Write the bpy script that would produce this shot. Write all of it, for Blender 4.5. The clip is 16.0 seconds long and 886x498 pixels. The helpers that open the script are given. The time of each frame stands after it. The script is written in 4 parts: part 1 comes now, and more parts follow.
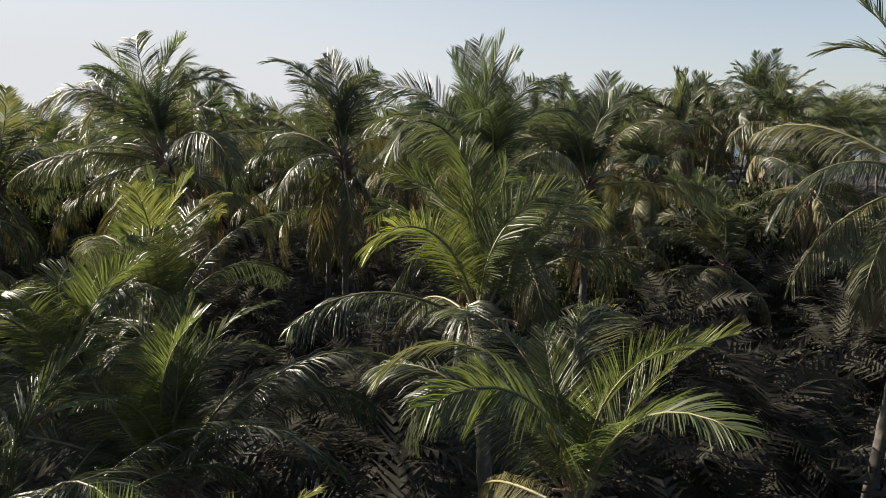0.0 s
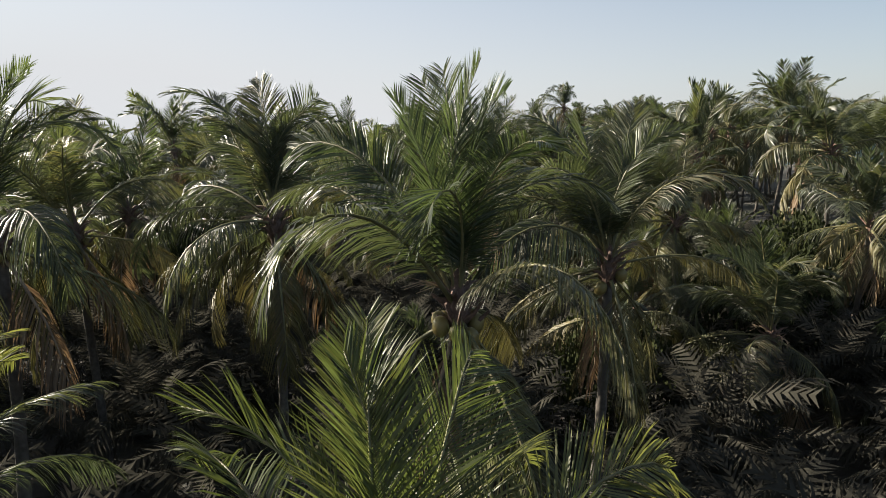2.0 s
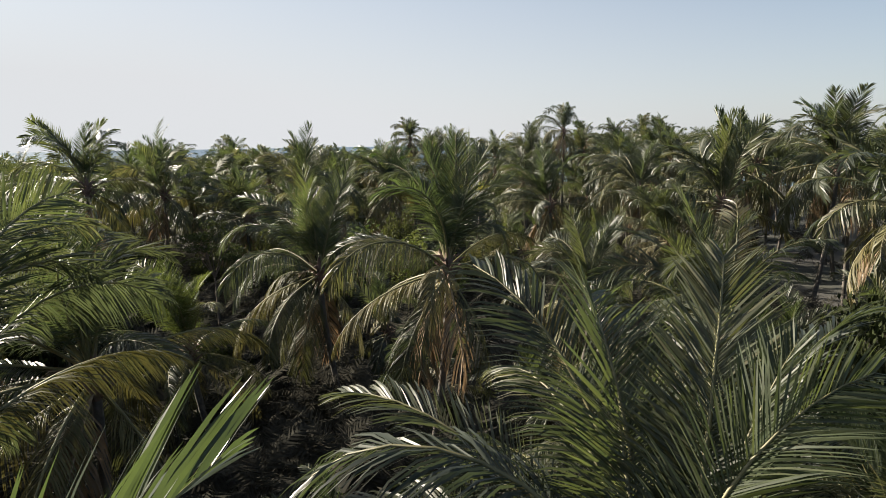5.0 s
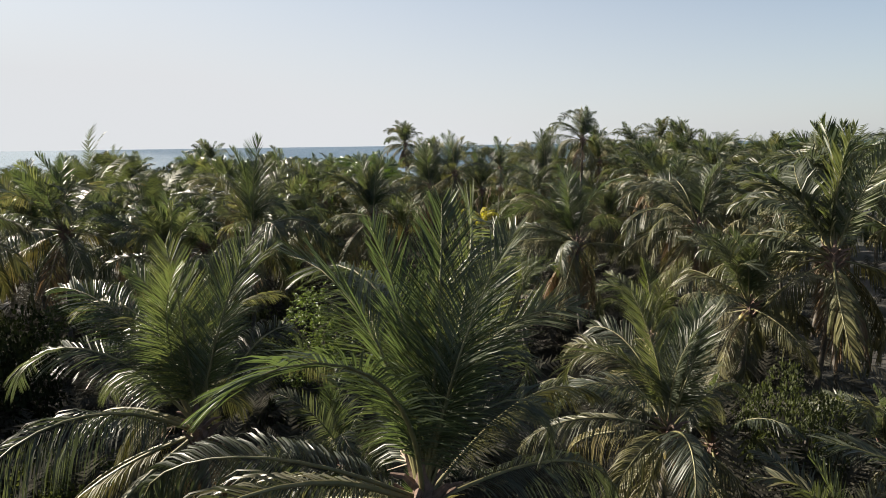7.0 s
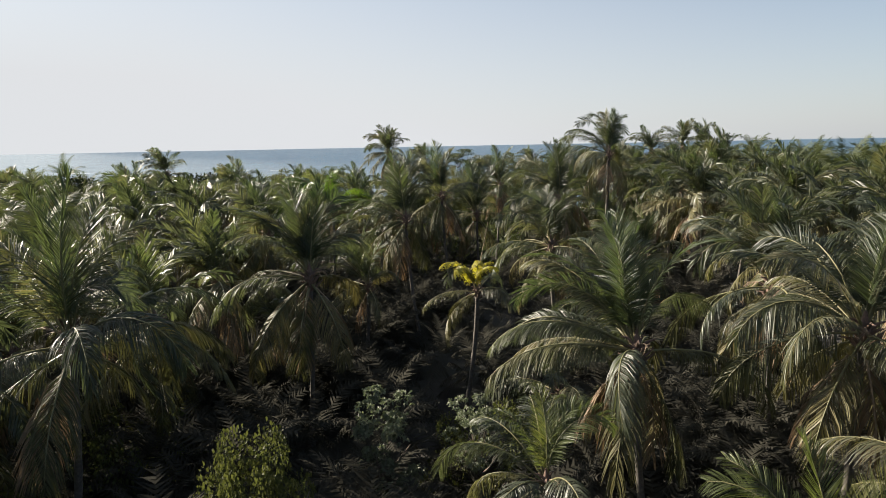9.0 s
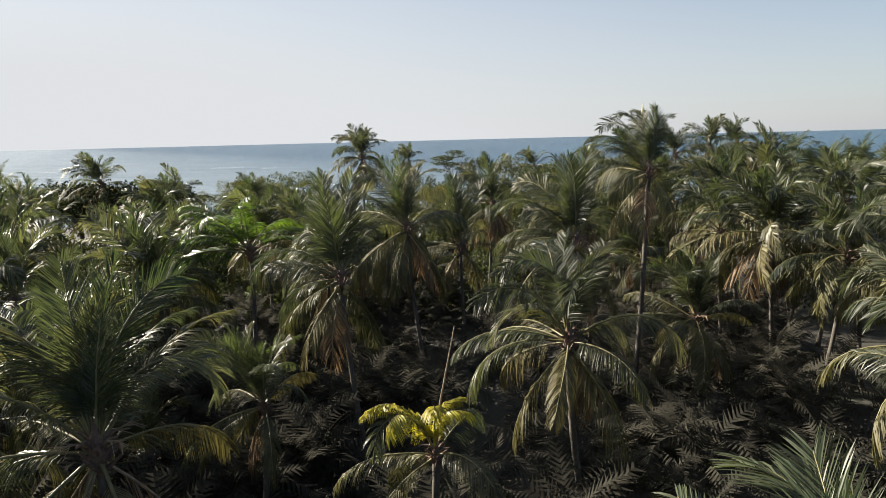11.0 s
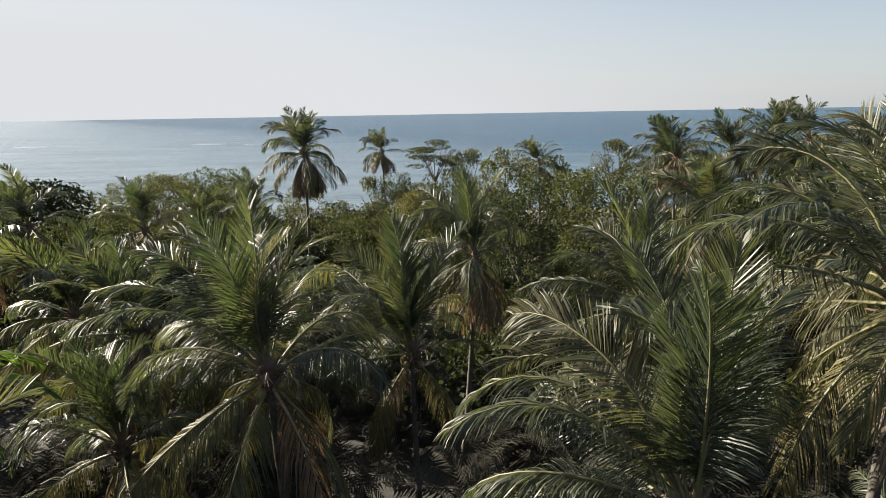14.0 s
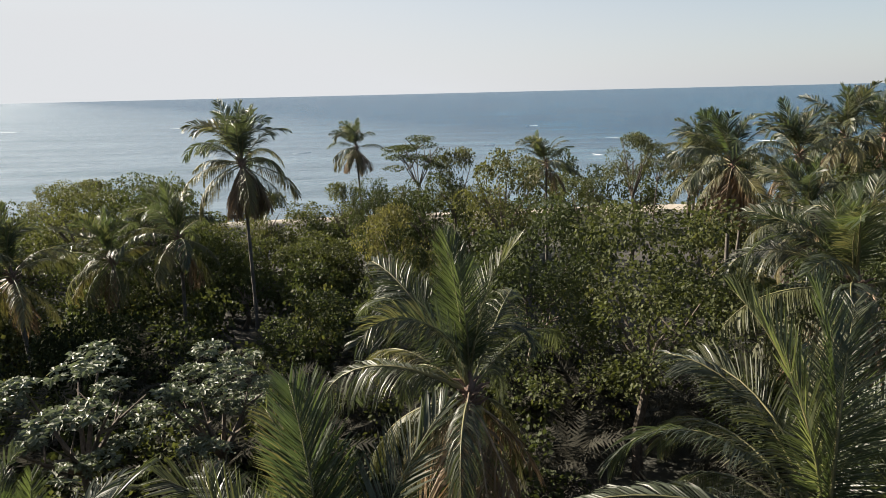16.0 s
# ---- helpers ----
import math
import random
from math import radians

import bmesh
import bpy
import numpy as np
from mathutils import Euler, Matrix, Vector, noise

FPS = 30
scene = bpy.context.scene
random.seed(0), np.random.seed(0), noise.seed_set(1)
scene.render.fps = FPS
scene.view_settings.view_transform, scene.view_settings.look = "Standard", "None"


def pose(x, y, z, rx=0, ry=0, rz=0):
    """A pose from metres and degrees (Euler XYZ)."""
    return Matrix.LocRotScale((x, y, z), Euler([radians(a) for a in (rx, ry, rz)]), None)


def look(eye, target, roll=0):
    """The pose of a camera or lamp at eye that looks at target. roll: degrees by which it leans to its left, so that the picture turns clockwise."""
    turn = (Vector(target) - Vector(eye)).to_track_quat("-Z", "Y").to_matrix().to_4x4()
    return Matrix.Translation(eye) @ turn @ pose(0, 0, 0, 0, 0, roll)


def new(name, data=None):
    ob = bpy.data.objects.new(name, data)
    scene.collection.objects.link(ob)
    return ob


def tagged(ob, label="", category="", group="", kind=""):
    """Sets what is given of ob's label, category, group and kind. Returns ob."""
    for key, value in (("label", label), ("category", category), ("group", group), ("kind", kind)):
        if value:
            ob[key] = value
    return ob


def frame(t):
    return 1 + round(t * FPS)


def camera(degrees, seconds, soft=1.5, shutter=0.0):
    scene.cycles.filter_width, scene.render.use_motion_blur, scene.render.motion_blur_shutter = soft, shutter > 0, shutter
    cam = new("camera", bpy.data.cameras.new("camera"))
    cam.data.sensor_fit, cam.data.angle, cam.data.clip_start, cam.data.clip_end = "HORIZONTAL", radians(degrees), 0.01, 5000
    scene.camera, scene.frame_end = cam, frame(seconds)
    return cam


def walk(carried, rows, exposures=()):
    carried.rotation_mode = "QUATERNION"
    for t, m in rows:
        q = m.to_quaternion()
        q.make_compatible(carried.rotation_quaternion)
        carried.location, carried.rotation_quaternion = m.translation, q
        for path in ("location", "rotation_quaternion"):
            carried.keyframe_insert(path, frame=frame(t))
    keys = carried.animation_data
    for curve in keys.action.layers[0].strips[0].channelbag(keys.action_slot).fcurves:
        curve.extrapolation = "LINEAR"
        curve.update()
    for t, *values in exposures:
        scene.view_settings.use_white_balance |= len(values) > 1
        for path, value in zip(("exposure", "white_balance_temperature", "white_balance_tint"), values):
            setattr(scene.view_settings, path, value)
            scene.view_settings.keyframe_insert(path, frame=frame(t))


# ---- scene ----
cam = camera(71.0, 16.0, 0.9)
PATH = [
    (0.0, look((6.406, 13.969, 9.788), (6.270, 23.780, 7.862), -0.81)),
    (0.5, look((6.575, 15.475, 9.956), (6.413, 25.292, 8.062), -1.12)),
    (1.0, look((6.770, 16.862, 10.184), (6.595, 26.684, 8.316), -1.33)),
    (1.5, look((6.974, 18.166, 10.469), (6.796, 27.992, 8.620), -1.44)),
    (2.0, look((7.222, 19.399, 10.788), (7.046, 29.228, 8.960), -1.47)),
    (2.5, look((7.555, 20.554, 11.101), (7.376, 30.389, 9.300), -1.44)),
    (3.0, look((7.927, 21.710, 11.388), (7.744, 31.551, 9.622), -1.37)),
    (3.5, look((8.273, 22.988, 11.636), (8.091, 32.836, 9.909), -1.26)),
    (4.0, look((8.561, 24.440, 11.840), (8.383, 34.294, 10.151), -1.16)),
    (4.5, look((8.747, 26.055, 12.057), (8.572, 35.913, 10.389), -1.06)),
    (5.0, look((8.811, 27.865, 12.332), (8.636, 37.723, 10.661), -0.98)),
    (5.5, look((8.808, 29.974, 12.643), (8.628, 39.829, 10.957), -0.91)),
    (6.0, look((8.820, 32.491, 12.935), (8.636, 42.345, 11.242), -0.85)),
    (6.5, look((8.912, 35.468, 13.176), (8.725, 45.323, 11.491), -0.81)),
    (7.0, look((9.084, 38.830, 13.393), (8.898, 48.687, 11.719), -0.79)),
    (7.5, look((9.296, 42.413, 13.638), (9.109, 52.271, 11.966), -0.83)),
    (8.0, look((9.518, 46.104, 13.910), (9.331, 55.962, 12.240), -0.91)),
    (8.5, look((9.771, 49.834, 14.158), (9.587, 59.693, 12.495), -1.01)),
    (9.0, look((10.077, 53.518, 14.368), (9.909, 63.378, 12.705), -1.11)),
    (9.5, look((10.437, 57.161, 14.576), (10.289, 67.019, 12.905), -1.19)),
    (10.0, look((10.834, 60.814, 14.816), (10.695, 70.669, 13.126), -1.27)),
    (10.5, look((11.279, 64.470, 15.075), (11.131, 74.320, 13.354), -1.35)),
    (11.0, look((11.773, 68.083, 15.321), (11.603, 77.926, 13.562), -1.43)),
    (11.5, look((12.271, 71.618, 15.540), (12.077, 81.453, 13.739), -1.48)),
    (12.0, look((12.710, 75.061, 15.738), (12.505, 84.887, 13.889), -1.49)),
    (12.5, look((13.050, 78.422, 15.939), (12.856, 88.236, 14.030), -1.43)),
    (13.0, look((13.311, 81.741, 16.168), (13.141, 91.539, 14.177), -1.32)),
    (13.5, look((13.544, 85.066, 16.410), (13.394, 94.846, 14.329), -1.15)),
    (14.0, look((13.787, 88.425, 16.626), (13.648, 98.189, 14.469), -0.99)),
    (14.5, look((14.020, 91.779, 16.832), (13.892, 101.527, 14.607), -0.93)),
    (15.0, look((14.171, 95.087, 17.065), (14.067, 104.817, 14.756), -0.98)),
    (15.5, look((14.229, 98.391, 17.300), (14.165, 108.099, 14.905), -1.13)),
    (16.0, look((14.238, 101.709, 17.506), (14.225, 111.400, 15.039), -1.36)),
]
walk(cam, PATH)

# ---- sky, sun and exposure ----
SUN_AZIMUTH, SUN_HEIGHT = -65.0, 25.0          # degrees left of the way ahead, and above the horizon
world = bpy.data.worlds.new("sky")
scene.world = world
world.use_nodes = True
sky = world.node_tree.nodes.new("ShaderNodeTexSky")
sky.sky_type, sky.sun_disc = "NISHITA", False
sky.sun_elevation, sky.sun_rotation = radians(SUN_HEIGHT), radians(SUN_AZIMUTH)
sky.air_density, sky.dust_density, sky.ozone_density, sky.altitude = 1.0, 1.2, 2.0, 10.0
back = world.node_tree.nodes["Background"]
back.inputs["Strength"].default_value = 0.0432
haze = world.node_tree.nodes.new("ShaderNodeMix")        # the pale sea haze that evens out the sky
haze.data_type = "RGBA"
haze.inputs[7].default_value = (4.98, 5.09, 5.24, 1)
height = world.node_tree.nodes.new("ShaderNodeSeparateXYZ")
world.node_tree.links.new(world.node_tree.nodes.new("ShaderNodeTexCoord").outputs["Generated"], height.inputs[0])
thick = world.node_tree.nodes.new("ShaderNodeMapRange")  # thicker towards the horizon
thick.inputs[1].default_value, thick.inputs[2].default_value, thick.inputs[3].default_value, thick.inputs[4].default_value = 0.0, 0.30, 0.66, 0.08
world.node_tree.links.new(height.outputs["Z"], thick.inputs[0])
toward = world.node_tree.nodes.new("ShaderNodeVectorMath")   # and brighter in the wide glow round the sun
toward.operation = "DOT_PRODUCT"
toward.inputs[1].default_value = (math.sin(radians(SUN_AZIMUTH)), math.cos(radians(SUN_AZIMUTH)), 0.3)
world.node_tree.links.new(height.inputs[0].links[0].from_socket, toward.inputs[0])
glow = world.node_tree.nodes.new("ShaderNodeMapRange")
glow.inputs[1].default_value, glow.inputs[2].default_value, glow.inputs[3].default_value, glow.inputs[4].default_value = -0.2, 0.80, 0.0, 0.54
world.node_tree.links.new(toward.outputs["Value"], glow.inputs[0])
total = world.node_tree.nodes.new("ShaderNodeMath")
world.node_tree.links.new(thick.outputs[0], total.inputs[0])
world.node_tree.links.new(glow.outputs[0], total.inputs[1])
world.node_tree.links.new(total.outputs[0], haze.inputs[0])
cool = world.node_tree.nodes.new("ShaderNodeMix")        # a cool white balance
cool.data_type, cool.blend_type = "RGBA", "MULTIPLY"
cool.inputs[0].default_value, cool.inputs[7].default_value = 1.0, (0.78, 0.86, 0.92, 1)
world.node_tree.links.new(sky.outputs["Color"], cool.inputs[6])
world.node_tree.links.new(cool.outputs[2], haze.inputs[6])
world.node_tree.links.new(haze.outputs[2], back.inputs["Color"])
sun = new("sun", bpy.data.lights.new("sun", "SUN"))
sun.data.energy, sun.data.angle, sun.data.color = 5.0, radians(0.53), (1.0, 0.90, 0.75)
a, h = radians(SUN_AZIMUTH), radians(SUN_HEIGHT)
sun.matrix_world = look((0, 0, 60), Vector((0, 0, 60)) - Vector((math.sin(a) * math.cos(h), math.cos(a) * math.cos(h), math.sin(h))))
scene.view_settings.exposure = 1.80

# ---- materials ----


def material(name):
    m = bpy.data.materials.new(name)
    m.use_nodes = True
    t = m.node_tree
    return m, t, t.nodes["Principled BSDF"], t.nodes["Material Output"]


def node(t, kind, **values):
    n = t.nodes.new(kind)
    for key, value in values.items():
        if key in n.inputs:
            n.inputs[key].default_value = value
    return n


def ramp(t, source, stops):
    n = t.nodes.new("ShaderNodeValToRGB")
    while len(n.color_ramp.elements) < len(stops):
        n.color_ramp.elements.new(0.5)
    for e, (p, c) in zip(n.color_ramp.elements, stops):
        e.position, e.color = p, (*c, 1)
    t.links.new(source, n.inputs["Fac"])
    return n.outputs["Color"]


def noise_node(t, scale, detail=4.0, space="Object", rough=0.55):
    c = t.nodes.new("ShaderNodeTexCoord")
    n = node(t, "ShaderNodeTexNoise", Scale=scale, Detail=detail, Roughness=rough)
    t.links.new(c.outputs[space], n.inputs["Vector"])
    return n.outputs["Fac"]


def bump(t, p, height, strength=0.4, distance=0.02):
    b = node(t, "ShaderNodeBump", Strength=strength, Distance=distance)
    t.links.new(height, b.inputs["Height"])
    t.links.new(b.outputs["Normal"], p.inputs["Normal"])
    return b


def mix_colour(t, kind, fac, one, two):
    n = t.nodes.new("ShaderNodeMix")
    n.data_type, n.blend_type = "RGBA", kind
    for socket, value in ((n.inputs[0], fac), (n.inputs[6], one), (n.inputs[7], two)):
        if hasattr(value, "is_linked"):
            t.links.new(value, socket)
        else:
            socket.default_value = value
    return n.outputs[2]


def leaf_material(name, stops, glow, share, roughness, gloss=0.5, patch=3.0):
    """Leaves: colour by leaf and by frond, a waxy gloss, and light that passes through the blade."""
    m, t, p, out = material(name)
    info, geo = t.nodes.new("ShaderNodeObjectInfo"), t.nodes.new("ShaderNodeNewGeometry")
    add = t.nodes.new("ShaderNodeMath")
    add.operation = "MULTIPLY_ADD"
    t.links.new(info.outputs["Random"], add.inputs[0])
    add.inputs[1].default_value = 0.72
    sub = t.nodes.new("ShaderNodeMath")
    sub.operation = "MULTIPLY"
    t.links.new(geo.outputs["Random Per Island"], sub.inputs[0])
    sub.inputs[1].default_value = 0.28
    t.links.new(sub.outputs[0], add.inputs[2])
    base = ramp(t, add.outputs[0], stops)
    spots = ramp(t, noise_node(t, patch, 5.0), [(0.32, (0.66, 0.66, 0.64)), (0.66, (1.06, 1.06, 1.0))])
    base = mix_colour(t, "MULTIPLY", 1.0, base, spots)
    t.links.new(base, p.inputs["Base Color"])
    p.inputs["Roughness"].default_value = roughness
    p.inputs["Specular IOR Level"].default_value = gloss
    through_leaf = t.nodes.new("ShaderNodeBsdfTranslucent")
    lit = mix_colour(t, "MULTIPLY", 1.0, base, (*glow, 1))
    t.links.new(lit, through_leaf.inputs["Color"])
    both = t.nodes.new("ShaderNodeMixShader")
    both.inputs[0].default_value = share
    t.links.new(p.outputs[0], both.inputs[1])
    t.links.new(through_leaf.outputs[0], both.inputs[2])
    t.links.new(both.outputs[0], out.inputs["Surface"])
    return m


FROND = leaf_material("palm_leaflets", [(0.0, (0.030, 0.038, 0.032)), (0.35, (0.046, 0.055, 0.037)), (0.7, (0.067, 0.073, 0.047)),
                                        (0.90, (0.103, 0.094, 0.053)), (1.0, (0.129, 0.108, 0.075))], (1.8, 1.9, 1.0), 0.33, 0.42, 0.36)
YOUNG = leaf_material("young_palm_leaflets", [(0.0, (0.037, 0.052, 0.031)), (0.6, (0.057, 0.070, 0.039)), (1.0, (0.103, 0.107, 0.059))],
                      (1.85, 1.95, 0.95), 0.35, 0.42, 0.36)
FRESH = leaf_material("fresh_palm_leaflets", [(0.0, (0.037, 0.051, 0.031)), (0.6, (0.054, 0.069, 0.039)), (1.0, (0.097, 0.101, 0.058))],
                      (1.85, 1.95, 0.95), 0.35, 0.42, 0.36)
OLD = leaf_material("ageing_palm_leaflets", [(0.0, (0.047, 0.052, 0.023)), (0.4, (0.072, 0.072, 0.030)), (0.8, (0.109, 0.096, 0.041)), (1.0, (0.161, 0.127, 0.060))],
                    (1.4, 1.4, 0.95), 0.18, 0.52, 0.3)
# lighter, yellower copy of the fresh leaflets, with strong sunlight painted into the colour
SUNNY = leaf_material("sun_painted_palm_leaflets", [(0.0, (0.056, 0.072, 0.031)), (0.6, (0.080, 0.094, 0.038)), (1.0, (0.136, 0.130, 0.058))],
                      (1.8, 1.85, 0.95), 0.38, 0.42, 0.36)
CANOPY = leaf_material("far_palm_leaflets", [(0.0, (0.027, 0.036, 0.022)), (0.5, (0.041, 0.052, 0.028)), (1.0, (0.065, 0.074, 0.037))],
                       (1.6, 1.65, 0.95), 0.25, 0.6, 0.15)
VIVID = leaf_material("vivid_palm_leaflets", [(0.0, (0.046, 0.081, 0.017)), (0.6, (0.063, 0.098, 0.020)), (1.0, (0.086, 0.115, 0.026))],
                      (1.7, 1.8, 0.8), 0.42, 0.38, 0.5)
GOLD = leaf_material("yellowed_palm_leaflets", [(0.0, (0.272, 0.240, 0.028)), (0.6, (0.352, 0.320, 0.032)), (1.0, (0.400, 0.376, 0.040))],
                     (1.5, 1.5, 1.0), 0.4, 0.45, 0.4)
DRY = leaf_material("dry_palm_leaflets", [(0.0, (0.101, 0.067, 0.042)), (0.5, (0.170, 0.115, 0.070)), (1.0, (0.261, 0.193, 0.126))],
                    (1.3, 1.2, 1.0), 0.22, 0.62, 0.3)
BROAD = leaf_material("broad_leaves", [(0.0, (0.031, 0.040, 0.018)), (0.5, (0.049, 0.059, 0.024)), (1.0, (0.078, 0.082, 0.032))],
                      (1.7, 1.75, 1.0), 0.28, 0.64, 0.16, patch=0.7)
LIME = leaf_material("yellow_green_leaves", [(0.0, (0.058, 0.066, 0.026)), (0.6, (0.085, 0.086, 0.033)), (1.0, (0.125, 0.112, 0.046))],
                     (1.6, 1.65, 1.0), 0.34, 0.60, 0.18, patch=0.7)
WAXY = leaf_material("large_waxy_leaves", [(0.0, (0.090, 0.104, 0.070)), (0.6, (0.130, 0.146, 0.100)), (1.0, (0.200, 0.212, 0.156))],
                     (1.3, 1.4, 1.0), 0.24, 0.5, 0.32)
ROSETTE = leaf_material("bright_rosette_leaves", [(0.0, (0.062, 0.088, 0.024)), (0.6, (0.085, 0.112, 0.029)), (1.0, (0.125, 0.140, 0.040))],
                        (1.7, 1.7, 1.0), 0.40, 0.40, 0.45)
# leaves kept nearly black, so that the canopy's shade is in their colour
DEEP = leaf_material("shade_darkened_leaves", [(0.0, (0.016, 0.021, 0.011)), (0.6, (0.024, 0.030, 0.014)), (1.0, (0.036, 0.042, 0.018))],
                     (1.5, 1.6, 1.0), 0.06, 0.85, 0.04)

# greyed instead of green: the murk between the trunks is painted into these leaves
SHADE = leaf_material("shade_toned_undergrowth_leaves", [(0.0, (0.046, 0.045, 0.039)), (0.6, (0.058, 0.056, 0.048)), (1.0, (0.072, 0.069, 0.060))],
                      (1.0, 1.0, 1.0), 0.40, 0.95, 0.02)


def plain(name, one, two, scale, roughness, relief=0.5, distance=0.02):
    m, t, p, out = material(name)
    grain = noise_node(t, scale, 6.0)
    stain = noise_node(t, scale * 0.13, 3.0)
    c = ramp(t, grain, [(0.3, one), (0.7, two)])
    c = mix_colour(t, "MULTIPLY", 1.0, c, ramp(t, stain, [(0.3, (0.62, 0.60, 0.58)), (0.7, (1, 1, 1))]))
    t.links.new(c, p.inputs["Base Color"])
    p.inputs["Roughness"].default_value = roughness
    bump(t, p, grain, relief, distance)
    return m


BARK = plain("palm_bark", (0.060, 0.053, 0.046), (0.135, 0.120, 0.102), 9.0, 0.9)
WOOD = plain("tree_bark", (0.07, 0.055, 0.045), (0.16, 0.13, 0.10), 12.0, 0.92)
STALK = plain("leaf_stalk", (0.105, 0.105, 0.040), (0.185, 0.165, 0.075), 5.0, 0.55, 0.2)
DRY_STALK = plain("dry_stalk", (0.20, 0.14, 0.09), (0.36, 0.27, 0.18), 6.0, 0.7, 0.2)
FIBRE = plain("crown_fibre", (0.085, 0.056, 0.042), (0.20, 0.128, 0.098), 14.0, 0.9)
NUT = plain("coconut_husk", (0.13, 0.12, 0.035), (0.25, 0.19, 0.06), 4.0, 0.5, 0.1)

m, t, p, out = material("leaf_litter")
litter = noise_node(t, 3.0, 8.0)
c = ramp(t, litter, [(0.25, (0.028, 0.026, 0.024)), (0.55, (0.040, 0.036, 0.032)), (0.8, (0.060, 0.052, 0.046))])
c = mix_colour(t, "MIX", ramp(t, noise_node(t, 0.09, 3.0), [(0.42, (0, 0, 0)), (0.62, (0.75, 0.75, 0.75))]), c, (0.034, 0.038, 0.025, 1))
where = t.nodes.new("ShaderNodeSeparateXYZ")
t.links.new(t.nodes.new("ShaderNodeTexCoord").outputs["Object"], where.inputs[0])
shore = t.nodes.new("ShaderNodeMapRange")
shore.inputs[1].default_value, shore.inputs[2].default_value = 187, 191
t.links.new(where.outputs["Y"], shore.inputs[0])
sand = ramp(t, noise_node(t, 0.8, 6.0), [(0.3, (0.24, 0.21, 0.17)), (0.7, (0.34, 0.30, 0.24))])
c = mix_colour(t, "MIX", shore.outputs[0], c, sand)
t.links.new(c, p.inputs["Base Color"])
p.inputs["Roughness"].default_value = 0.95
bump(t, p, litter, 0.8, 0.06)
GROUND = m

m, t, p, out = material("sea_water")
streak = node(t, "ShaderNodeMapping")                     # wind streaks, drawn out along the shore
streak.inputs["Scale"].default_value = (0.14, 1.0, 1.0)
t.links.new(t.nodes.new("ShaderNodeTexCoord").outputs["Object"], streak.inputs["Vector"])
far = node(t, "ShaderNodeTexNoise", Scale=0.075, Detail=9.0, Roughness=0.68)
t.links.new(streak.outputs[0], far.inputs["Vector"])
c = ramp(t, far.outputs["Fac"], [(0.34, (0.002, 0.018, 0.044)), (0.48, (0.003, 0.036, 0.076)), (0.58, (0.007, 0.062, 0.112)), (0.70, (0.022, 0.105, 0.158))])
paleness = t.nodes.new("ShaderNodeMapRange")                # pale shallows by the shore, and sun glare on the left painted into the colour
paleness.inputs[1].default_value, paleness.inputs[2].default_value, paleness.inputs[3].default_value, paleness.inputs[4].default_value = 0, 520, 0.95, 0.0
where = t.nodes.new("ShaderNodeSeparateXYZ")
t.links.new(t.nodes.new("ShaderNodeTexCoord").outputs["Object"], where.inputs[0])
flat = t.nodes.new("ShaderNodeMath")
flat.operation = "MULTIPLY_ADD"
flat.inputs[1].default_value = 1.6
t.links.new(where.outputs["X"], flat.inputs[0])
t.links.new(where.outputs["Y"], flat.inputs[2])
t.links.new(flat.outputs[0], paleness.inputs[0])
glare_and_shoal = ramp(t, far.outputs["Fac"], [(0.34, (0.140, 0.195, 0.225)), (0.5, (0.195, 0.240, 0.275)), (0.66, (0.255, 0.292, 0.322))])
c = mix_colour(t, "MIX", paleness.outputs[0], c, glare_and_shoal)
t.links.new(c, p.inputs["Base Color"])
p.inputs["Roughness"].default_value, p.inputs["IOR"].default_value, p.inputs["Specular IOR Level"].default_value = 0.24, 1.333, 0.16
co = t.nodes.new("ShaderNodeTexCoord")
stretch = node(t, "ShaderNodeMapping")
stretch.inputs["Scale"].default_value = (0.35, 1.0, 1.0)
t.links.new(co.outputs["Object"], stretch.inputs["Vector"])
wave = node(t, "ShaderNodeTexNoise", Scale=0.24, Detail=8.0, Roughness=0.62)
t.links.new(stretch.outputs[0], wave.inputs["Vector"])
bump(t, p, wave.outputs["Fac"], 0.8, 1.4)
SEA = m
m, t, p, out = material("foam")
p.inputs["Base Color"].default_value, p.inputs["Roughness"].default_value = (0.50, 0.54, 0.57, 1), 0.8
FOAM = m

# ---- helpers for meshes ----


def mesh_of(name, verts, faces, slots, marks=None, smooth=False):
    me = bpy.data.meshes.new(name)
    me.from_pydata(verts, [], faces)
    for s in slots:
        me.materials.append(s)
    if marks is not None:
        me.polygons.foreach_set("material_index", marks)
    if smooth:
        me.polygons.foreach_set("use_smooth", [True] * len(me.polygons))
    me.update()
    return me


def part(name, me, parent, m=None, label=""):
    ob = new(name, me)
    ob.parent = parent
    if m is not None:
        ob.matrix_basis = m
    return tagged(ob, label)


def thing(name, m, label, category, group="", kind=""):
    ob = new(name)
    ob.empty_display_size = 0.3
    ob.matrix_basis = m
    return tagged(ob, label, category, group, kind)


